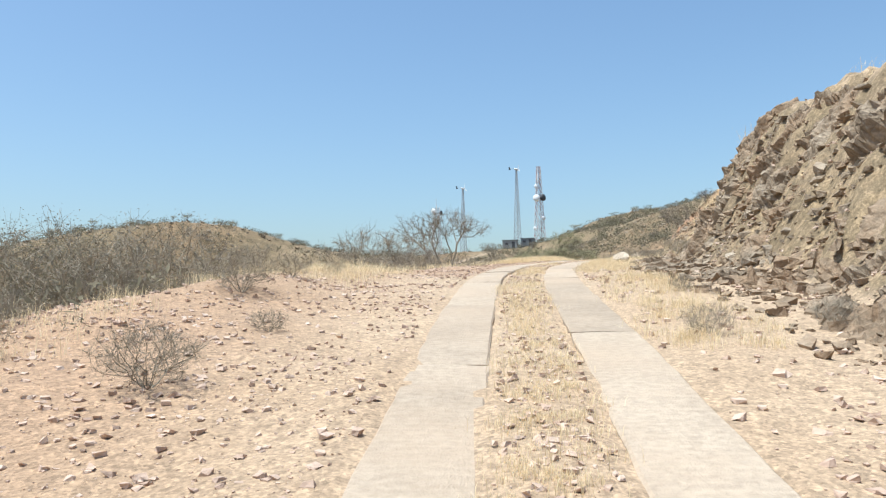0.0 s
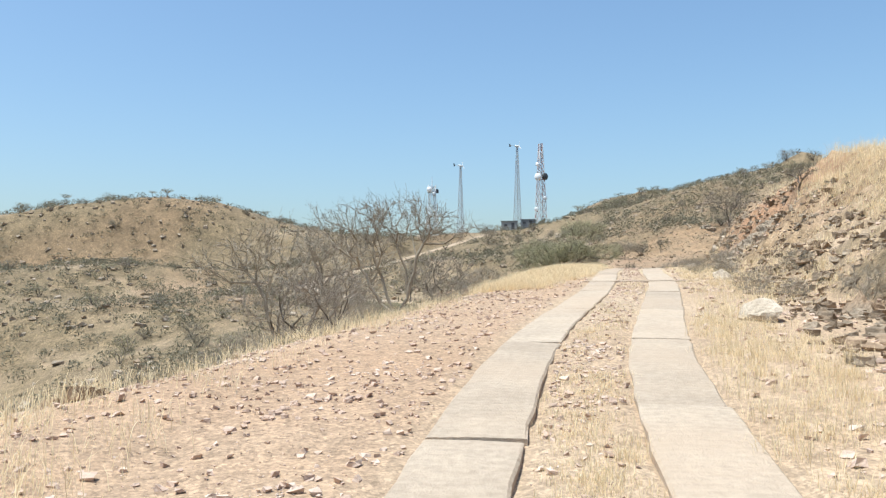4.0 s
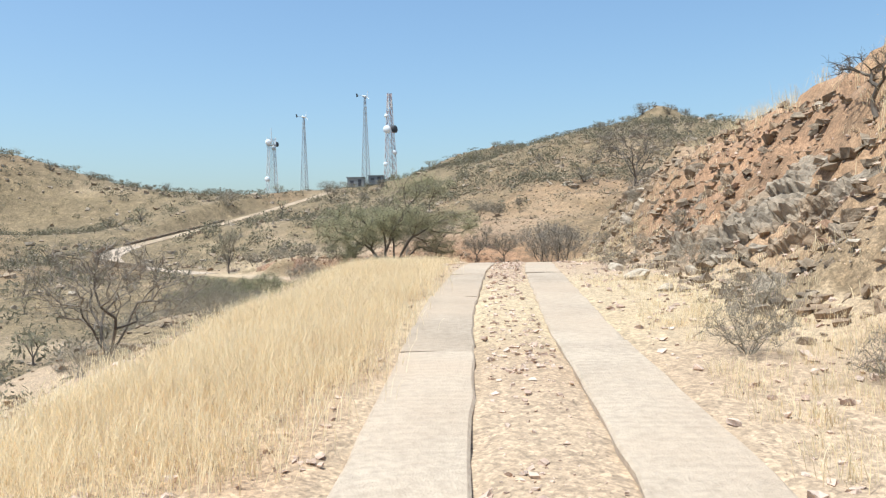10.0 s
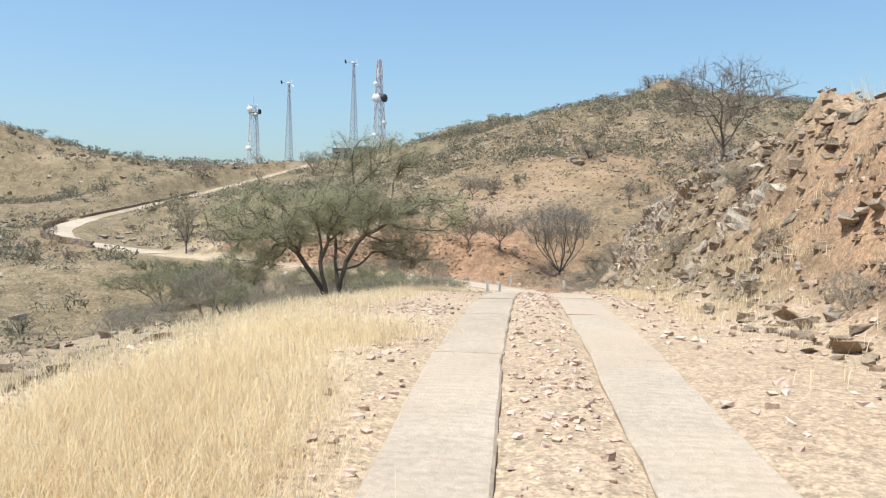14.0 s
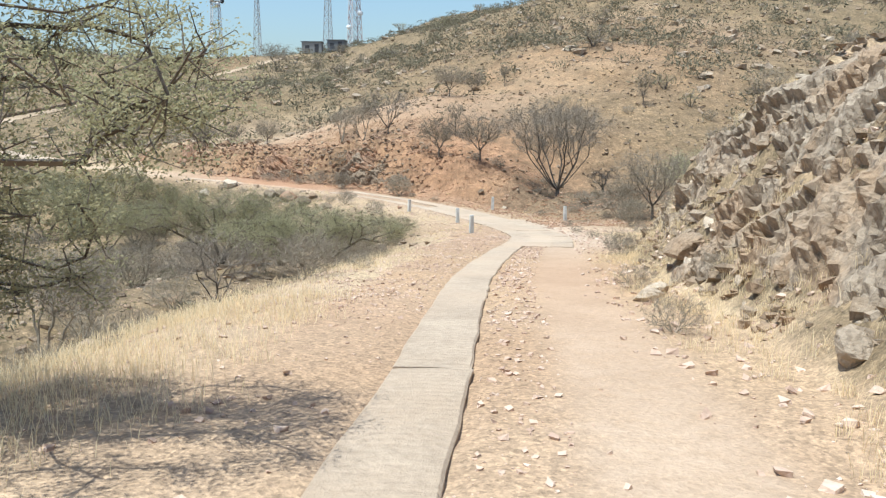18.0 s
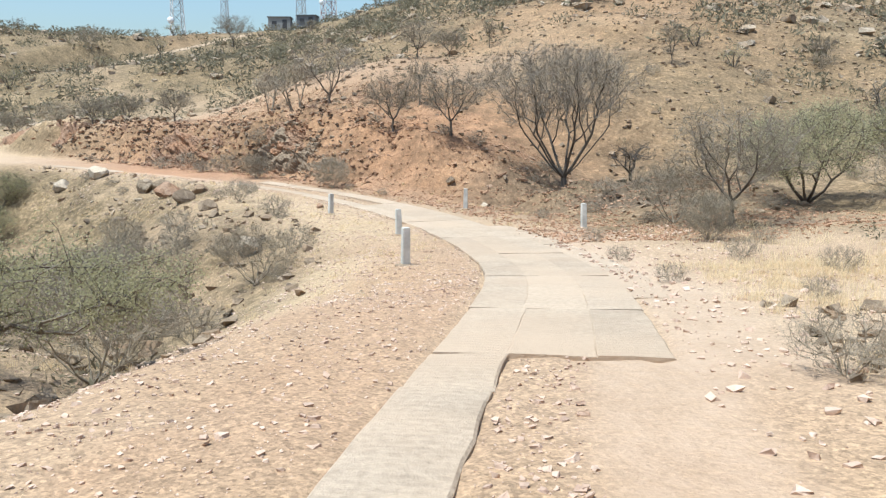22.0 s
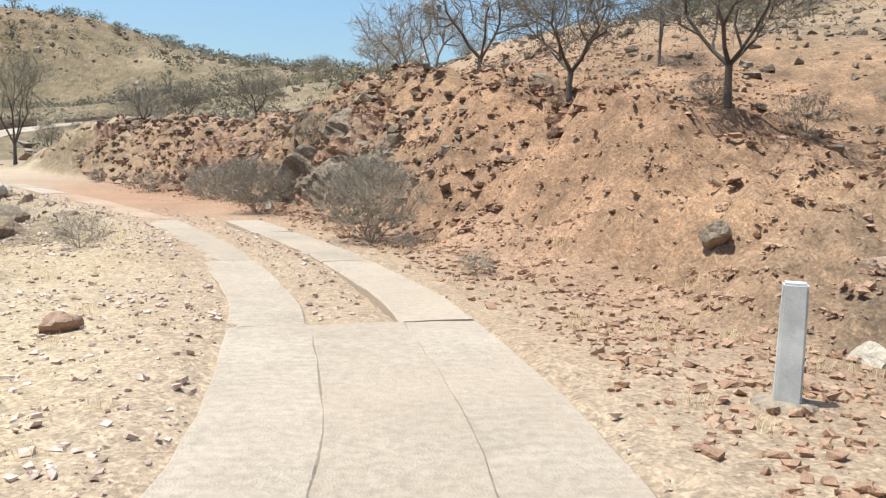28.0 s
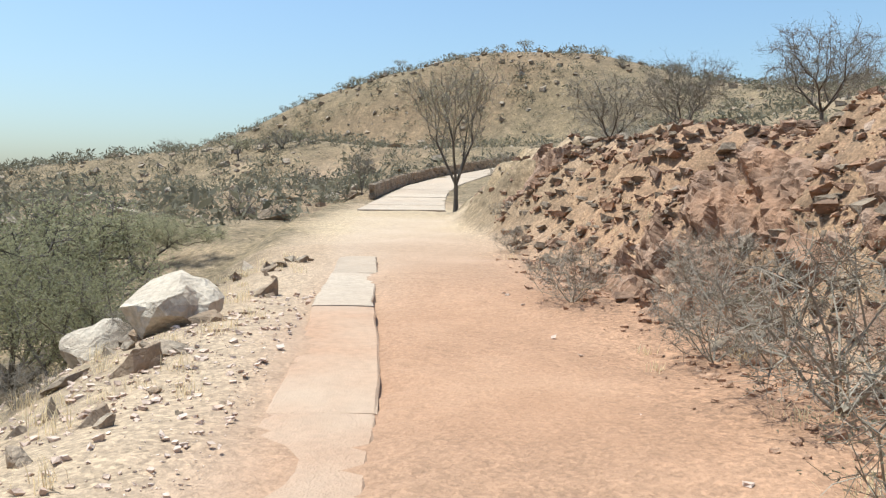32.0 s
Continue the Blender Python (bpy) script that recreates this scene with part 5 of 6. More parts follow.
# small scrub, too many to count
def scrub(places, seed, sizes, label, material, k=30):
    r = np.random.RandomState(seed)
    n = len(places)
    z = np.repeat(ground_height(places[:, 0], places[:, 1]), k)
    size, a, up = np.repeat(r.uniform(*sizes, n), k), r.uniform(0, 2 * np.pi, n * k), r.uniform(0.05, 0.85, n * k)
    out = np.sqrt(np.clip(1 - up ** 2, 0, 1)) * r.uniform(0.3, 1.0, n * k)
    mid = np.stack([np.repeat(places[:, 0], k) + np.cos(a) * out * size, np.repeat(places[:, 1], k) + np.sin(a) * out * size, z + (up - 0.03) * size], 1)
    d, side = (r.normal(0, 1, (n * k, 3)) for _ in range(2))
    d *= (size * r.uniform(0.10, 0.24, n * k) / np.linalg.norm(d, axis=1))[:, None]
    side *= (size * r.uniform(0.035, 0.08, n * k) / np.linalg.norm(side, axis=1))[:, None]
    co = np.stack([mid - d, mid + side, mid + d, mid - side], 1)
    count = len(co)
    d = bpy.data.meshes.new("scrub")
    d.vertices.add(count * 4)
    d.vertices.foreach_set("co", co.ravel())
    d.loops.add(count * 4)
    d.loops.foreach_set("vertex_index", np.arange(count * 4, dtype=np.int32))
    d.polygons.add(count)
    d.polygons.foreach_set("loop_start", np.arange(0, count * 4, 4))
    d.update()
    d.materials.append(material)
    tagged(new("scrub", d), label, "scrub", kind="stuff")


scrub(np.array(scatter_far(11000, 21)), 12, (0.3, 1.1), "low dry scrub dotting the far slopes", DULL_LEAF, 18)
scrub(np.array(scatter_far(7600, 22)), 14, (0.8, 2.0), "rounded grey-brown thorn scrub covering the far slopes", DULL_LEAF, 46)
r = np.random.RandomState(44)
px, py = r.uniform(-45, 60, 5200), r.uniform(0, 175, 5200)
_, po, _ = on_track(px, py)
keep = ((po < -4.5) | (po > 7.5)) & (ripple(px, py, 6, 63) > r.uniform(-0.7, 0.6, 5200))
scrub(np.stack([px[keep], py[keep]], 1), 13, (0.12, 0.55), "small dry scrub on the slopes beside the track", DULL_LEAF)

# ---- grass ----
def grass(zones, seed, label, material=STRAW, blades=13, clump=0.17, wide=0.0042):
    """Tufts of dry blades; a zone is from station, to station, offset from, to, tufts, height."""
    r = np.random.RandomState(seed)
    corners = []
    for s0, s1, o0, o1, tufts, tall in zones:
        ss, oo = r.uniform(s0, s1, tufts), r.uniform(o0, o1, tufts)
        i = np.clip(np.searchsorted(STATION, ss), 0, len(STATION) - 1)
        x, y = TRACK[i, 0] + ACROSS[i, 0] * oo + r.uniform(-0.25, 0.25, tufts), TRACK[i, 1] + ACROSS[i, 1] * oo + r.uniform(-0.25, 0.25, tufts)
        _, off, _ = on_track(x, y)
        ok = (ripple(x, y, 2.2, seed) > r.uniform(-0.9, 0.5, tufts)) & ((np.abs(off) > 1.2) | (np.abs(off) < 0.36))
        x, y, z = x[ok], y[ok], ground_height(x[ok], y[ok])
        h = np.repeat(tall * r.uniform(0.5, 1.15, len(x)), blades)
        n = len(h)
        px, py, pz = np.repeat(x, blades) + r.normal(0, clump, n), np.repeat(y, blades) + r.normal(0, clump, n), np.repeat(z, blades)
        a, lean, hh = r.uniform(0, 2 * np.pi, n), r.uniform(0.15, 0.95, n) * h, h * r.uniform(0.45, 1.05, n)
        cx, cy, w = np.cos(a), np.sin(a), r.uniform(0.5 * wide, wide, n)
        wx, wy = -cy * w, cx * w
        corners.append(np.stack([np.stack(c, -1) for c in ((px - wx, py - wy, pz - 0.03), (px + wx, py + wy, pz - 0.03), (px + cx * lean * 0.35 + wx, py + cy * lean * 0.35 + wy, pz + hh * 0.6),
                                                          (px + cx * lean * 0.35 - wx, py + cy * lean * 0.35 - wy, pz + hh * 0.6), (px + cx * lean, py + cy * lean, pz + hh))], 1))
    co = np.concatenate(corners)
    n = len(co)
    loops = (np.array([0, 1, 2, 3, 3, 2, 4])[None] + 5 * np.arange(n)[:, None]).ravel()
    d = bpy.data.meshes.new("grass")
    d.vertices.add(n * 5)
    d.vertices.foreach_set("co", co.ravel())
    d.loops.add(len(loops))
    d.loops.foreach_set("vertex_index", loops.astype(np.int32))
    d.polygons.add(2 * n)
    d.polygons.foreach_set("loop_start", (np.array([0, 4])[None] + 7 * np.arange(n)[:, None]).ravel())
    d.update()
    d.materials.append(material)
    tagged(new("grass", d), label, "grass", kind="stuff")


grass([(16, 34, -5.2, -3.0, 700, 0.28), (37, 43, -3.6, -2.0, 1300, 0.26), (41, 60, -3.6, -1.5, 6500, 0.30), (34, 60, -9.0, -4.5, 350, 0.3), (4, 22, -9, -4.5, 300, 0.26), (58, 80, -6, -2.4, 1800, 0.22), (78, 90, -5, -2.8, 250, 0.22)], 3, "tall straw-yellow grass along the edge of the track", STRAW, 22, 0.16, 0.0026)
grass([(-2, 26, -0.34, 0.34, 900, 0.085), (26, 40, -0.3, 0.3, 150, 0.07), (10, 34, 1.3, 2.6, 700, 0.19), (34, 52, 1.5, 4.2, 600, 0.2), (60, 90, 1.9, 4.0, 1100, 0.22), (86, 104, 2.6, 8.0, 1500, 0.2)], 4, "dry pale grass between and beside the strips", STRAW, 30, 0.08, 0.0023)
grass([(30, 52, 6.2, 13.0, 3800, 0.5), (52, 80, 6.5, 14.0, 3200, 0.55), (32, 64, 2.4, 6.5, 550, 0.22), (98, 112, 4.5, 9.0, 300, 0.22), (-4, 28, 8, 14, 300, 0.4)], 5, "straw grass covering the top of the bank")
grass([(98, 128, -9, -1.6, 400, 0.13), (112, 146, 1.8, 4.5, 200, 0.14), (128, 146, -5.5, -1.5, 250, 0.16)], 6, "sparse dry grass on the gravel near the bend", STRAW, 26, 0.06, 0.003)


# ---- stones ----
def block_mesh(seed, flat, material, points=9):
    """An angular broken rock: the hull of random points, about a metre across."""
    r = random.Random(seed)
    bm = bmesh.new()
    for _ in range(points):
        p = Vector([r.gauss(0, 1) for _ in range(3)]).normalized() * r.uniform(0.75, 1.0)
        p = Vector([max(-0.72, min(0.72, c)) for c in p])
        bm.verts.new((p.x * 0.62, p.y * 0.5, p.z * flat))
    out = bmesh.ops.convex_hull(bm, input=bm.verts[:])
    bmesh.ops.delete(bm, geom=[g for g in out["geom_interior"] if isinstance(g, bmesh.types.BMVert)], context="VERTS")
    bmesh.ops.subdivide_edges(bm, edges=bm.edges[:], cuts=1, use_grid_fill=True)
    for q in bm.verts:
        q.co *= 1 + 0.16 * noise.noise(q.co * 4 + Vector((seed, 0, 0)))
        q.co += Vector([r.uniform(-0.022, 0.022) for _ in range(3)])
    return shaped("rock", bm, material)


def outcrop(label, material, seed, count, s0, s1, o0, o1, big, flat, dip, bury=0.3):
    """A rock face of broken blocks set into the bank between two stations and offsets."""
    r = random.Random(seed)
    top = tagged(new("rock_outcrop"), label, "rock", kind="structure")
    kinds = [block_mesh(seed * 50 + k, flat, material, 8 + k % 4) for k in range(9)]
    spots = [(r.uniform(s0, s1), o0 + (o1 - o0) * r.random() ** 0.9) for _ in range(count)]
    pts = np.array([at_station(s, o)[:2] for s, o in spots])
    zs = ground_height(pts[:, 0], pts[:, 1])
    for (s, o), (x, y), z in zip(spots, pts, zs):
        size = big * (0.28 + 0.9 * r.random() ** 2.2)
        head = at_station(s, o)[3]
        part("rock", kinds[r.randrange(9)], top, "", pose(x, y, z + size * flat * (0.5 - bury), dip + r.gauss(0, 20), r.gauss(-6, 16), head + r.gauss(0, 50)) @ Matrix.Diagonal((size * r.uniform(0.9, 1.7), size * r.uniform(0.7, 1.1), size * r.uniform(0.7, 1.2), 1)))
    return top


def broken(u, v, seed):
    """Irregular cells over a plane, for arrays: each cell's stand, the place in it, the distance to its border and two numbers of its own."""
    iu, iv = np.floor(u).astype(np.int64), np.floor(v).astype(np.int64)
    near, second = np.full(u.shape, 9.0), np.full(u.shape, 9.0)
    best = [np.zeros(u.shape) for _ in range(5)]
    for a in (-1, 0, 1):
        for b in (-1, 0, 1):
            cu, cv = iu + a, iv + b
            du, dv = u - cu - lattice(cu, cv, seed), v - cv - lattice(cu, cv, seed + 1)
            d = np.maximum(np.abs(du), np.abs(dv)) + 0.35 * np.hypot(du, dv)
            closer = d < near
            second = np.where(closer, near, np.minimum(second, d))
            near = np.where(closer, d, near)
            for k, value in enumerate((lattice(cu, cv, seed + 2), du, dv, lattice(cu, cv, seed + 3), lattice(cu, cv, seed + 4))):
                best[k] = np.where(closer, value, best[k])
    return best[0], best[1], best[2], second - near, best[3], best[4]


def rock_face(label, material, seed, s0, s1, o0, o1, amount, bed, long, dip, sink=0.72, cover=0.0, fine=0.065):
    """A layered rock face: a fine sheet over the bank whose beds and blocks stand out unevenly, with cracks between."""
    ns, no = int((s1 - s0) / fine), int((o1 - o0) / (fine * 0.75))
    S, O = np.meshgrid(np.linspace(s0, s1, ns), np.linspace(o0, o1, no))
    i = np.clip(np.searchsorted(STATION, S.ravel()), 1, len(STATION) - 1)
    k = ((S.ravel() - STATION[i - 1]) / 0.5)[:, None]
    base = TRACK[i - 1, :2] * (1 - k) + TRACK[i, :2] * k
    side = ACROSS[i - 1] * (1 - k) + ACROSS[i] * k
    side /= np.linalg.norm(side, axis=1)[:, None]
    xy = base + side * O.ravel()[:, None]
    z = ground_height(xy[:, 0], xy[:, 1], False)
    zin = ground_height(xy[:, 0] + side[:, 0] * 0.4, xy[:, 1] + side[:, 1] * 0.4, False)
    steep = (zin - z) / 0.4
    n = np.stack([-side[:, 0] * steep, -side[:, 1] * steep, np.ones(len(z))], 1)
    n /= np.linalg.norm(n, axis=1)[:, None]
    u, v = S.ravel(), 0.75 * z + 0.6 * O.ravel() + dip * S.ravel()
    px, py = u + 0.5 * ripple(u, v, 1.3, seed) + 0.12 * ripple(u, v, 0.35, seed + 1), v + 0.35 * ripple(u, v, 1.7, seed + 5) + 0.1 * ripple(u, v, 0.3, seed + 6)
    out = 0.2 * ripple(u, v, 2.3, seed + 4) + 0.02 * ripple(u, v, 0.24, seed + 3)
    for level, (l, b, a) in enumerate(((long * 1.25, bed * 1.1, amount), (long * 0.5, bed * 0.42, amount * 0.42), (long * 0.2, bed * 0.2, amount * 0.13))):
        lean = (0.0, 0.7, -0.5)[level]
        stand, du, dv, gap, r0, r1 = broken((px + lean * py) / l, (py - 0.4 * lean * px) / b, seed + 13 * level)
        out += a * (1.15 * stand + 1.2 * (r0 - 0.5) * du + 1.1 * (r1 - 0.38) * dv - 0.45 * (1 - step(0.0, 0.1, gap)))
    fade = step(0, 0.9, O.ravel() - o0 + 0.35 * ripple(u, v, 1.2, seed + 2)) * step(0, 1.2, o1 - O.ravel() + 0.6 * ripple(u, v, 1.6, seed + 9)) * step(0, 1.6, u - s0) * step(0, 1.6, s1 - u)
    patch = step(cover - 0.55, cover - 0.1, ripple(xy[:, 0], xy[:, 1], 3.3, seed + 21) + 0.4 * ripple(xy[:, 0], xy[:, 1], 1.1, seed + 22))
    out = (out - sink * amount) * fade * patch - 0.22 * (1 - fade * patch) + 0.02
    co = np.stack([xy[:, 0], xy[:, 1], z], 1) + n * out[:, None]
    grid = np.arange(ns * no).reshape(no, ns)
    faces = np.stack([grid[:-1, :-1], grid[:-1, 1:], grid[1:, 1:], grid[1:, :-1]], -1).reshape(-1, 4)
    d = bpy.data.meshes.new("rock_face")
    d.vertices.add(len(co))
    d.vertices.foreach_set("co", co.ravel())
    d.loops.add(faces.size)
    d.loops.foreach_set("vertex_index", faces.ravel().astype(np.int32))
    d.polygons.add(len(faces))
    d.polygons.foreach_set("loop_start", np.arange(0, faces.size, 4))
    d.shade_flat()
    d.update()
    d.materials.append(material)
    tagged(new("rock_face", d), label, "rock", kind="structure")


rock_face("layered tan and grey rock cut beside the track", TAN_ROCK, 101, 2, 33, 2.9, 9.0, 0.5, 0.7, 1.1, 0.3, 0.75, 0.15)
rock_face("rusty and grey stepped rock in the high bank", GREY_ROCK, 141, 44, 68, 3.1, 6.4, 0.36, 0.42, 0.9, 0.2, 0.9, 0.45)
rock_face("layered grey-brown crag leaning over the verge", GREY_ROCK, 171, 66, 95, 2.5, 6.0, 0.30, 0.32, 1.4, 0.3, 0.72, 0.1)
rock_face("rust-red layered bank beside the track", RED_ROCK, 201, 131, 160, 2.2, 6.2, 0.24, 0.24, 1.7, -0.35, 0.65)
rock_face("dark blocky rock knob in the red bank", DARK_ROCK, 231, 129.6, 139.6, 3.0, 5.3, 0.55, 0.75, 0.8, 0.1, 0.42)


outcrop("broken tan and grey rock face cut beside the track", TAN_ROCK, 1, 100, 3, 31, 3.2, 8.4, 0.38, 0.36, 24, 0.4)
outcrop("cracked dark grey ledge in the rock cut", GREY_ROCK, 2, 70, 12, 28, 3.6, 7.0, 0.45, 0.36, 30)
outcrop("rusty stepped rocks in the high bank", RED_ROCK, 3, 60, 44, 60, 4.2, 6.6, 0.34, 0.36, 18, 0.45)
outcrop("grey broken rocks at the foot of the high bank", GREY_ROCK, 4, 90, 46, 68, 3.0, 5.6, 0.36, 0.34, 18, 0.45)
outcrop("layered grey-brown crag leaning over the verge", GREY_ROCK, 5, 90, 68, 95, 2.8, 5.2, 0.38, 0.33, 28, 0.4)
outcrop("pale broken stone in the layered crag", PALE_ROCK, 6, 90, 66, 94, 2.6, 5.0, 0.36, 0.34, 28, 0.4)
outcrop("dark blocky basalt knob in the red bank", DARK_ROCK, 7, 60, 131, 138.5, 3.4, 5.2, 0.5, 0.5, 10)
outcrop("rust-red layered bank beside the track", RED_ROCK, 8, 110, 131, 156, 2.8, 5.8, 0.36, 0.28, 30, 0.4)
outcrop("dark broken ledge at the foot of the red bank", DARK_ROCK, 9, 60, 138, 158, 2.4, 4.4, 0.36, 0.34, 26, 0.4)
outcrop("red ledges on the slope above the bend", RED_ROCK, 10, 90, 116, 128, 5.0, 13, 0.42, 0.3, 14)
outcrop("weathered tan rocks on the gully edge", TAN_ROCK, 11, 120, 131, 146, -5.0, -1.6, 0.42, 0.5, 0, 0.55)
outcrop("scattered dark rocks under the bare tree", DARK_ROCK, 12, 220, 111, 122, 6.5, 13.0, 0.34, 0.4, 8)
outcrop("stony ledges on the far side of the gully", TAN_ROCK, 13, 200, 150, 185, 3.5, 16, 1.2, 0.36, 10)

BOULDERS = [(13.7, 122.9, 1.0, RED_ROCK, "brown"), (13.2, 124.4, 0.8, TAN_ROCK, "tan"), (15.2, 121.2, 0.65, TAN_ROCK, "tan"), (12.4, 125.1, 0.95, TAN_ROCK, "tan"), (15.8, 116.7, 0.7, DARK_ROCK, "dark"), (17.6, 107.7, 0.75, PALE_ROCK, "pale"),
            (14.6, 120.4, 0.9, DARK_ROCK, "dark"), (20.1, 114.8, 0.28, RED_ROCK, "brown"), (26.9, 115.9, 0.42, PALE_ROCK, "white"), (26.2, 119.3, 0.42, DARK_ROCK, "dark"), (5.75, 27.3, 0.55, PALE_ROCK, "white"), (8.7, 37.9, 0.5, PALE_ROCK, "pale"),
            (9.9, 40.3, 0.32, TAN_ROCK, "tan"), (10.6, 46.4, 0.2, PALE_ROCK, "pale"), (10.9, 48.2, 0.36, PALE_ROCK, "pale"), (18.2, 75.6, 0.36, PALE_ROCK, "pale"), (18.6, 76.2, 0.3, PALE_ROCK, "pale"), (20.2, 78.4, 0.7, GREY_ROCK, "grey"),
            (16.0, 56.0, 0.65, TAN_ROCK, "tan"), (17.5, 127.9, 0.35, PALE_ROCK, "white"), (9.5, 129.2, 1.0, PALE_ROCK, "pale"), (7.6, 129.4, 0.8, PALE_ROCK, "pale"),
            (12.4, 134.3, 0.3, DARK_ROCK, "dark"), (9.6, 136.3, 0.28, DARK_ROCK, "dark"), (11.6, 51.0, 0.28, PALE_ROCK, "pale"), (17.6, 70.4, 0.4, GREY_ROCK, "grey")]
for i, (x, y, size, mat, tone) in enumerate(BOULDERS):
    r = random.Random(300 + i)
    bm = bmesh.new()
    bmesh.ops.create_icosphere(bm, subdivisions=3, radius=0.5)
    for q in bm.verts:
        c = q.co.copy()
        k = 1 + 0.35 * noise.noise(c * 2.2 + Vector((i, 0, 0))) + 0.1 * noise.noise(c * 6 + Vector((0, i, 0)))
        c = c * k
        for cut in range(5):
            n = Vector((math.sin(cut * 2.1 + i), math.cos(cut * 1.3 + i * 2), math.sin(cut * 0.9 + i * 3))).normalized()
            c -= n * max(0, c.dot(n) - 0.34)
        q.co = c
    ob = tagged(new("boulder", shaped("boulder", bm, mat)), tone + " weathered boulder lying on the gravel", "boulder", "boulders")
    ob.matrix_basis = pose(x, y, height_at(x, y) + size * 0.17, r.uniform(-10, 10), r.uniform(-10, 10), r.uniform(0, 360)) @ Matrix.Diagonal((size * 1.25, size, size * 0.85, 1))


def pebbles(name, label, count, seed, sizes, place, material, power=3):
    """Loose stones, each an irregular broken block, joined into one mesh."""
    r = np.random.RandomState(seed)
    x, y = place(r, count)
    z = ground_height(x, y)
    n = len(x)
    size = sizes[0] + (sizes[1] - sizes[0]) * r.rand(n) ** power
    corner = np.array([(x, y, z) for x in (-1, 1) for y in (-1, 1) for z in (-1, 1)], float) * 0.62
    pts = corner[None] * r.uniform(0.55, 1.25, (n, 8, 1)) + r.uniform(-0.28, 0.28, (n, 8, 3))
    pts[..., 0] *= 1.25
    a, t = r.uniform(0, 2 * np.pi, n)[:, None], r.uniform(-0.6, 0.6, n)[:, None]
    px, py, pz = pts[..., 0], pts[..., 1], pts[..., 2] * 0.62
    py, pz = py * np.cos(t) - pz * np.sin(t), py * np.sin(t) + pz * np.cos(t)
    turned = np.stack([px * np.cos(a) - py * np.sin(a), px * np.sin(a) + py * np.cos(a), pz], -1) * size[:, None, None] * 0.55
    turned += np.stack([x, y, z + size * 0.1], -1)[:, None]
    tri = np.array([(0, 1, 3), (0, 3, 2), (4, 6, 7), (4, 7, 5), (0, 4, 5), (0, 5, 1), (2, 3, 7), (2, 7, 6), (0, 2, 6), (0, 6, 4), (1, 5, 7), (1, 7, 3)])
    faces = (tri[None] + 8 * np.arange(n)[:, None, None]).reshape(-1, 3)
    d = bpy.data.meshes.new(name)
    d.vertices.add(n * 8)
    d.vertices.foreach_set("co", turned.ravel())
    d.loops.add(faces.size)
    d.loops.foreach_set("vertex_index", faces.ravel().astype(np.int32))
    d.polygons.add(len(faces))
    d.polygons.foreach_set("loop_start", np.arange(0, faces.size, 3))
    d.shade_flat()
    d.update()
    d.materials.append(material)
    tagged(new(name, d), label, "stones", kind="stuff")


def beside(s0, s1, o0, o1):
    def place(r, count):
        s, o = r.uniform(s0, s1, count), r.uniform(o0, o1, count)
        i = np.clip(np.searchsorted(STATION, s), 0, len(STATION) - 1)
        x, y = TRACK[i, 0] + ACROSS[i, 0] * o, TRACK[i, 1] + ACROSS[i, 1] * o
        x, y = x + r.uniform(-0.25, 0.25, count), y + r.uniform(-0.25, 0.25, count)
        _, off, _ = on_track(x, y)
        keep = ((off < -1.2) | (off > 1.2) & ((s < 131) | (off > 2.0) | (r.rand(count) < 0.25)) | (np.abs(off) < 0.36) & ((s < 94.2) | (s > 121) & (s < 134)) | (off > 0.36) & (s > 63) & (s < 83) & (r.rand(count) < 0.08)) & (ripple(x, y, 1.3, 71) > r.uniform(-1.2, 0.7, count))
        return x[keep], y[keep]
    return place


def slope_above(r, count):
    x, y = r.uniform(15, 85, count), r.uniform(116, 215, count)
    _, off, _ = on_track(x, y)
    return x[off > 7], y[off > 7]


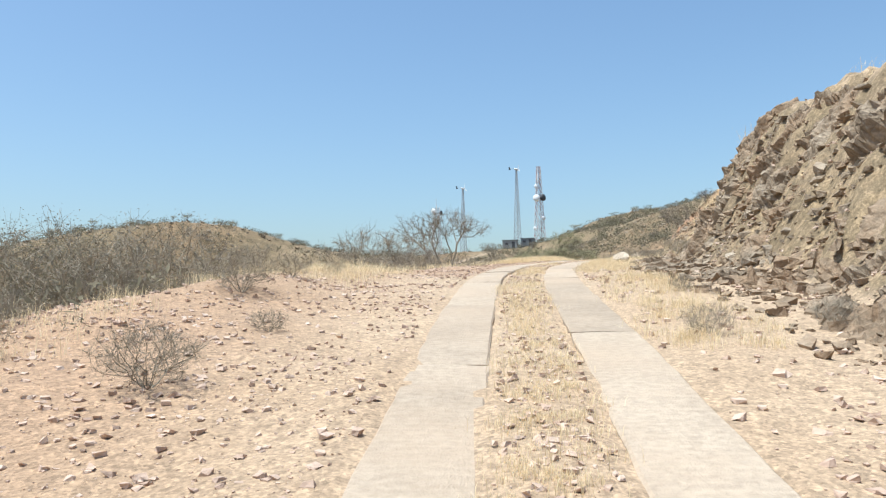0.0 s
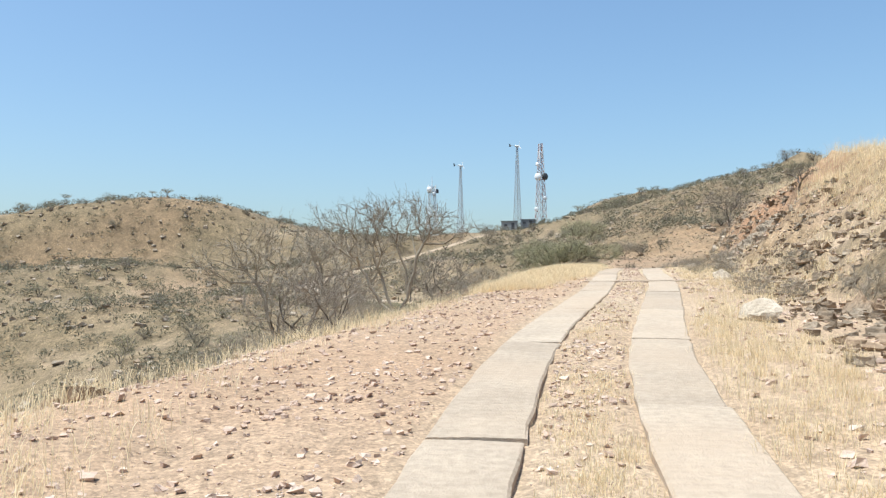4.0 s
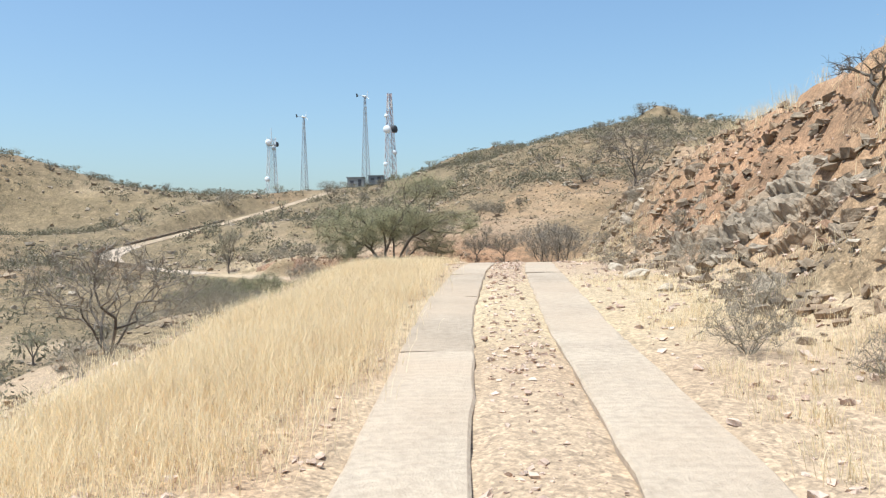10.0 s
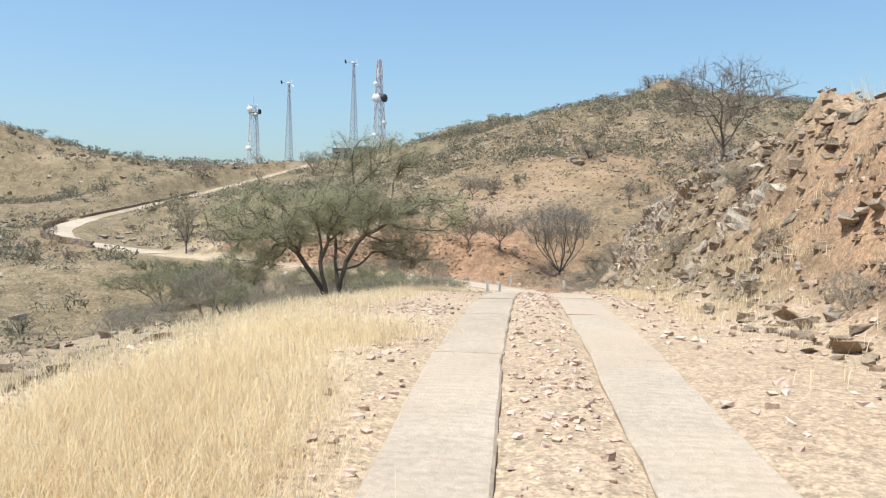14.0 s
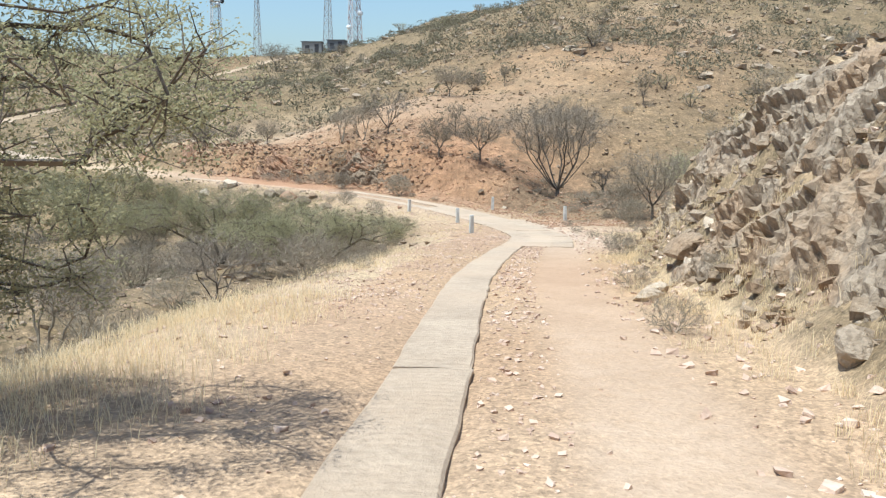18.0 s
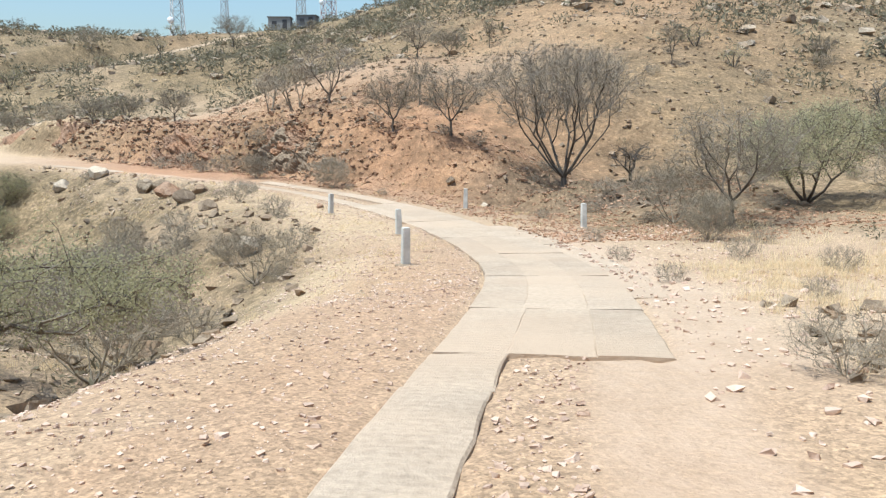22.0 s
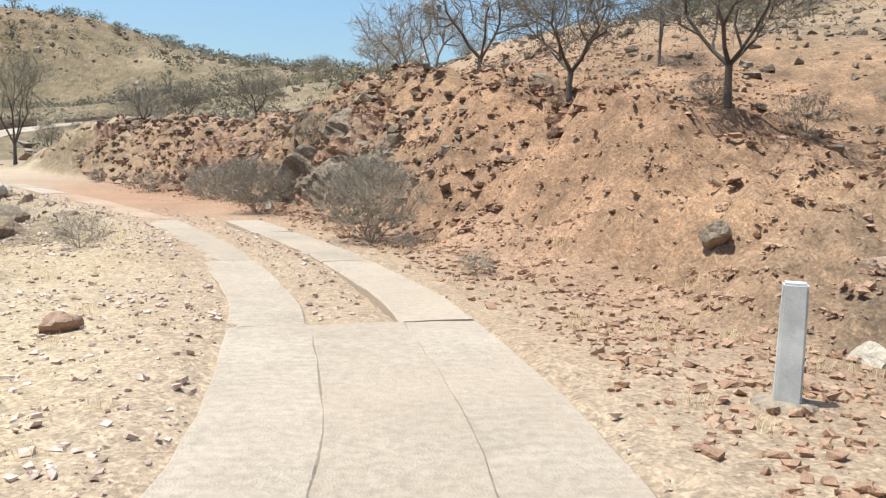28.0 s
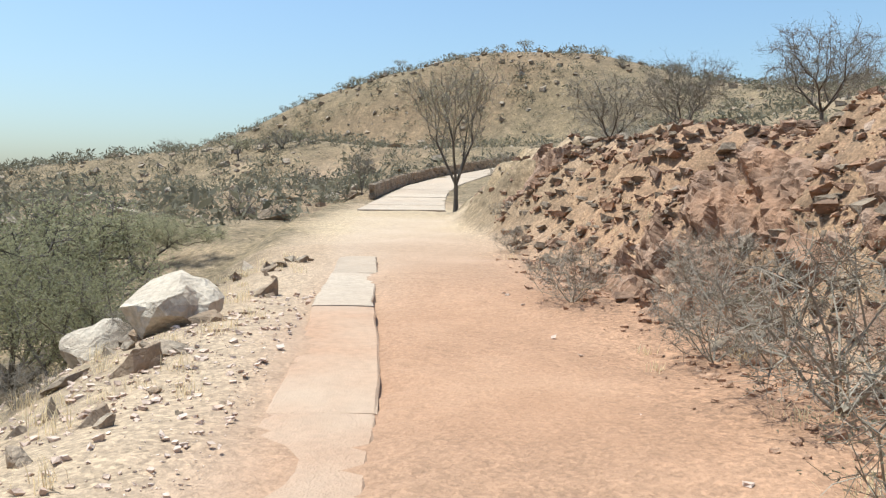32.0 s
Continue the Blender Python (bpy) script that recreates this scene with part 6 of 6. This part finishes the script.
def hills(r, count):
    xs = np.array(scatter_far(count, 33))
    return xs[:, 0], xs[:, 1]


pebbles("gravel", "pinkish tan loose gravel left of the track", 60000, 1, (0.012, 0.085), beside(-1, 64, -6.5, -1.15), GRAVEL, 4.5)
pebbles("gravel", "loose gravel between the strips", 19000, 2, (0.013, 0.08), beside(-1, 94, -0.42, 0.42), GRAVEL, 4.0)
pebbles("gravel", "loose gravel on the verge under the banks", 34000, 3, (0.013, 0.12), beside(-1, 112, 1.15, 6.5), GRAVEL, 4.5)
pebbles("gravel", "pale gravel on the slopes beside the bend", 24000, 4, (0.012, 0.08), beside(62, 142, -11, -1.2), GRAVEL, 4.5)
pebbles("gravel", "grey-tan gravel round the last strips", 20000, 13, (0.012, 0.075), beside(116, 142, -5, 1.2), GRAVEL, 4.5)
pebbles("gravel", "pale gravel on the shoulder before the bend", 30000, 14, (0.012, 0.055), beside(78, 113, -5.5, -1.15), GRAVEL, 4.5)
pebbles("rubble", "rust-red broken stone on the slope above the bend", 76000, 5, (0.016, 0.12), beside(108, 146, 1.7, 13), RUST_ROCK, 3.0)
pebbles("rubble", "grey and tan rubble on the cut banks", 16000, 6, (0.025, 0.24), beside(0, 96, 2.6, 6.8), TAN_ROCK, 3.6)
pebbles("rubble", "stones strewn over the gully slopes", 16000, 7, (0.04, 0.4), beside(20, 140, -34, -4.5), TAN_ROCK)
pebbles("rubble", "stones strewn over the hillside above the bend", 18000, 8, (0.05, 0.4), slope_above, TAN_ROCK)
pebbles("far_rocks", "grey rocks strewn over the far hills", 13000, 9, (0.2, 1.5), hills, GREY_ROCK)
pebbles("rubble", "broken angular stone wedged into the cut banks", 9000, 10, (0.05, 0.34), beside(0, 98, 2.9, 6.6), TAN_ROCK)
pebbles("rubble", "dark and rusty broken stone in the red bank", 6000, 11, (0.03, 0.3), beside(126, 154, 2.7, 7.0), RED_ROCK)
pebbles("rubble", "dark broken stone in the red bank", 2500, 12, (0.04, 0.3), beside(128, 152, 2.9, 7.0), DARK_ROCK)
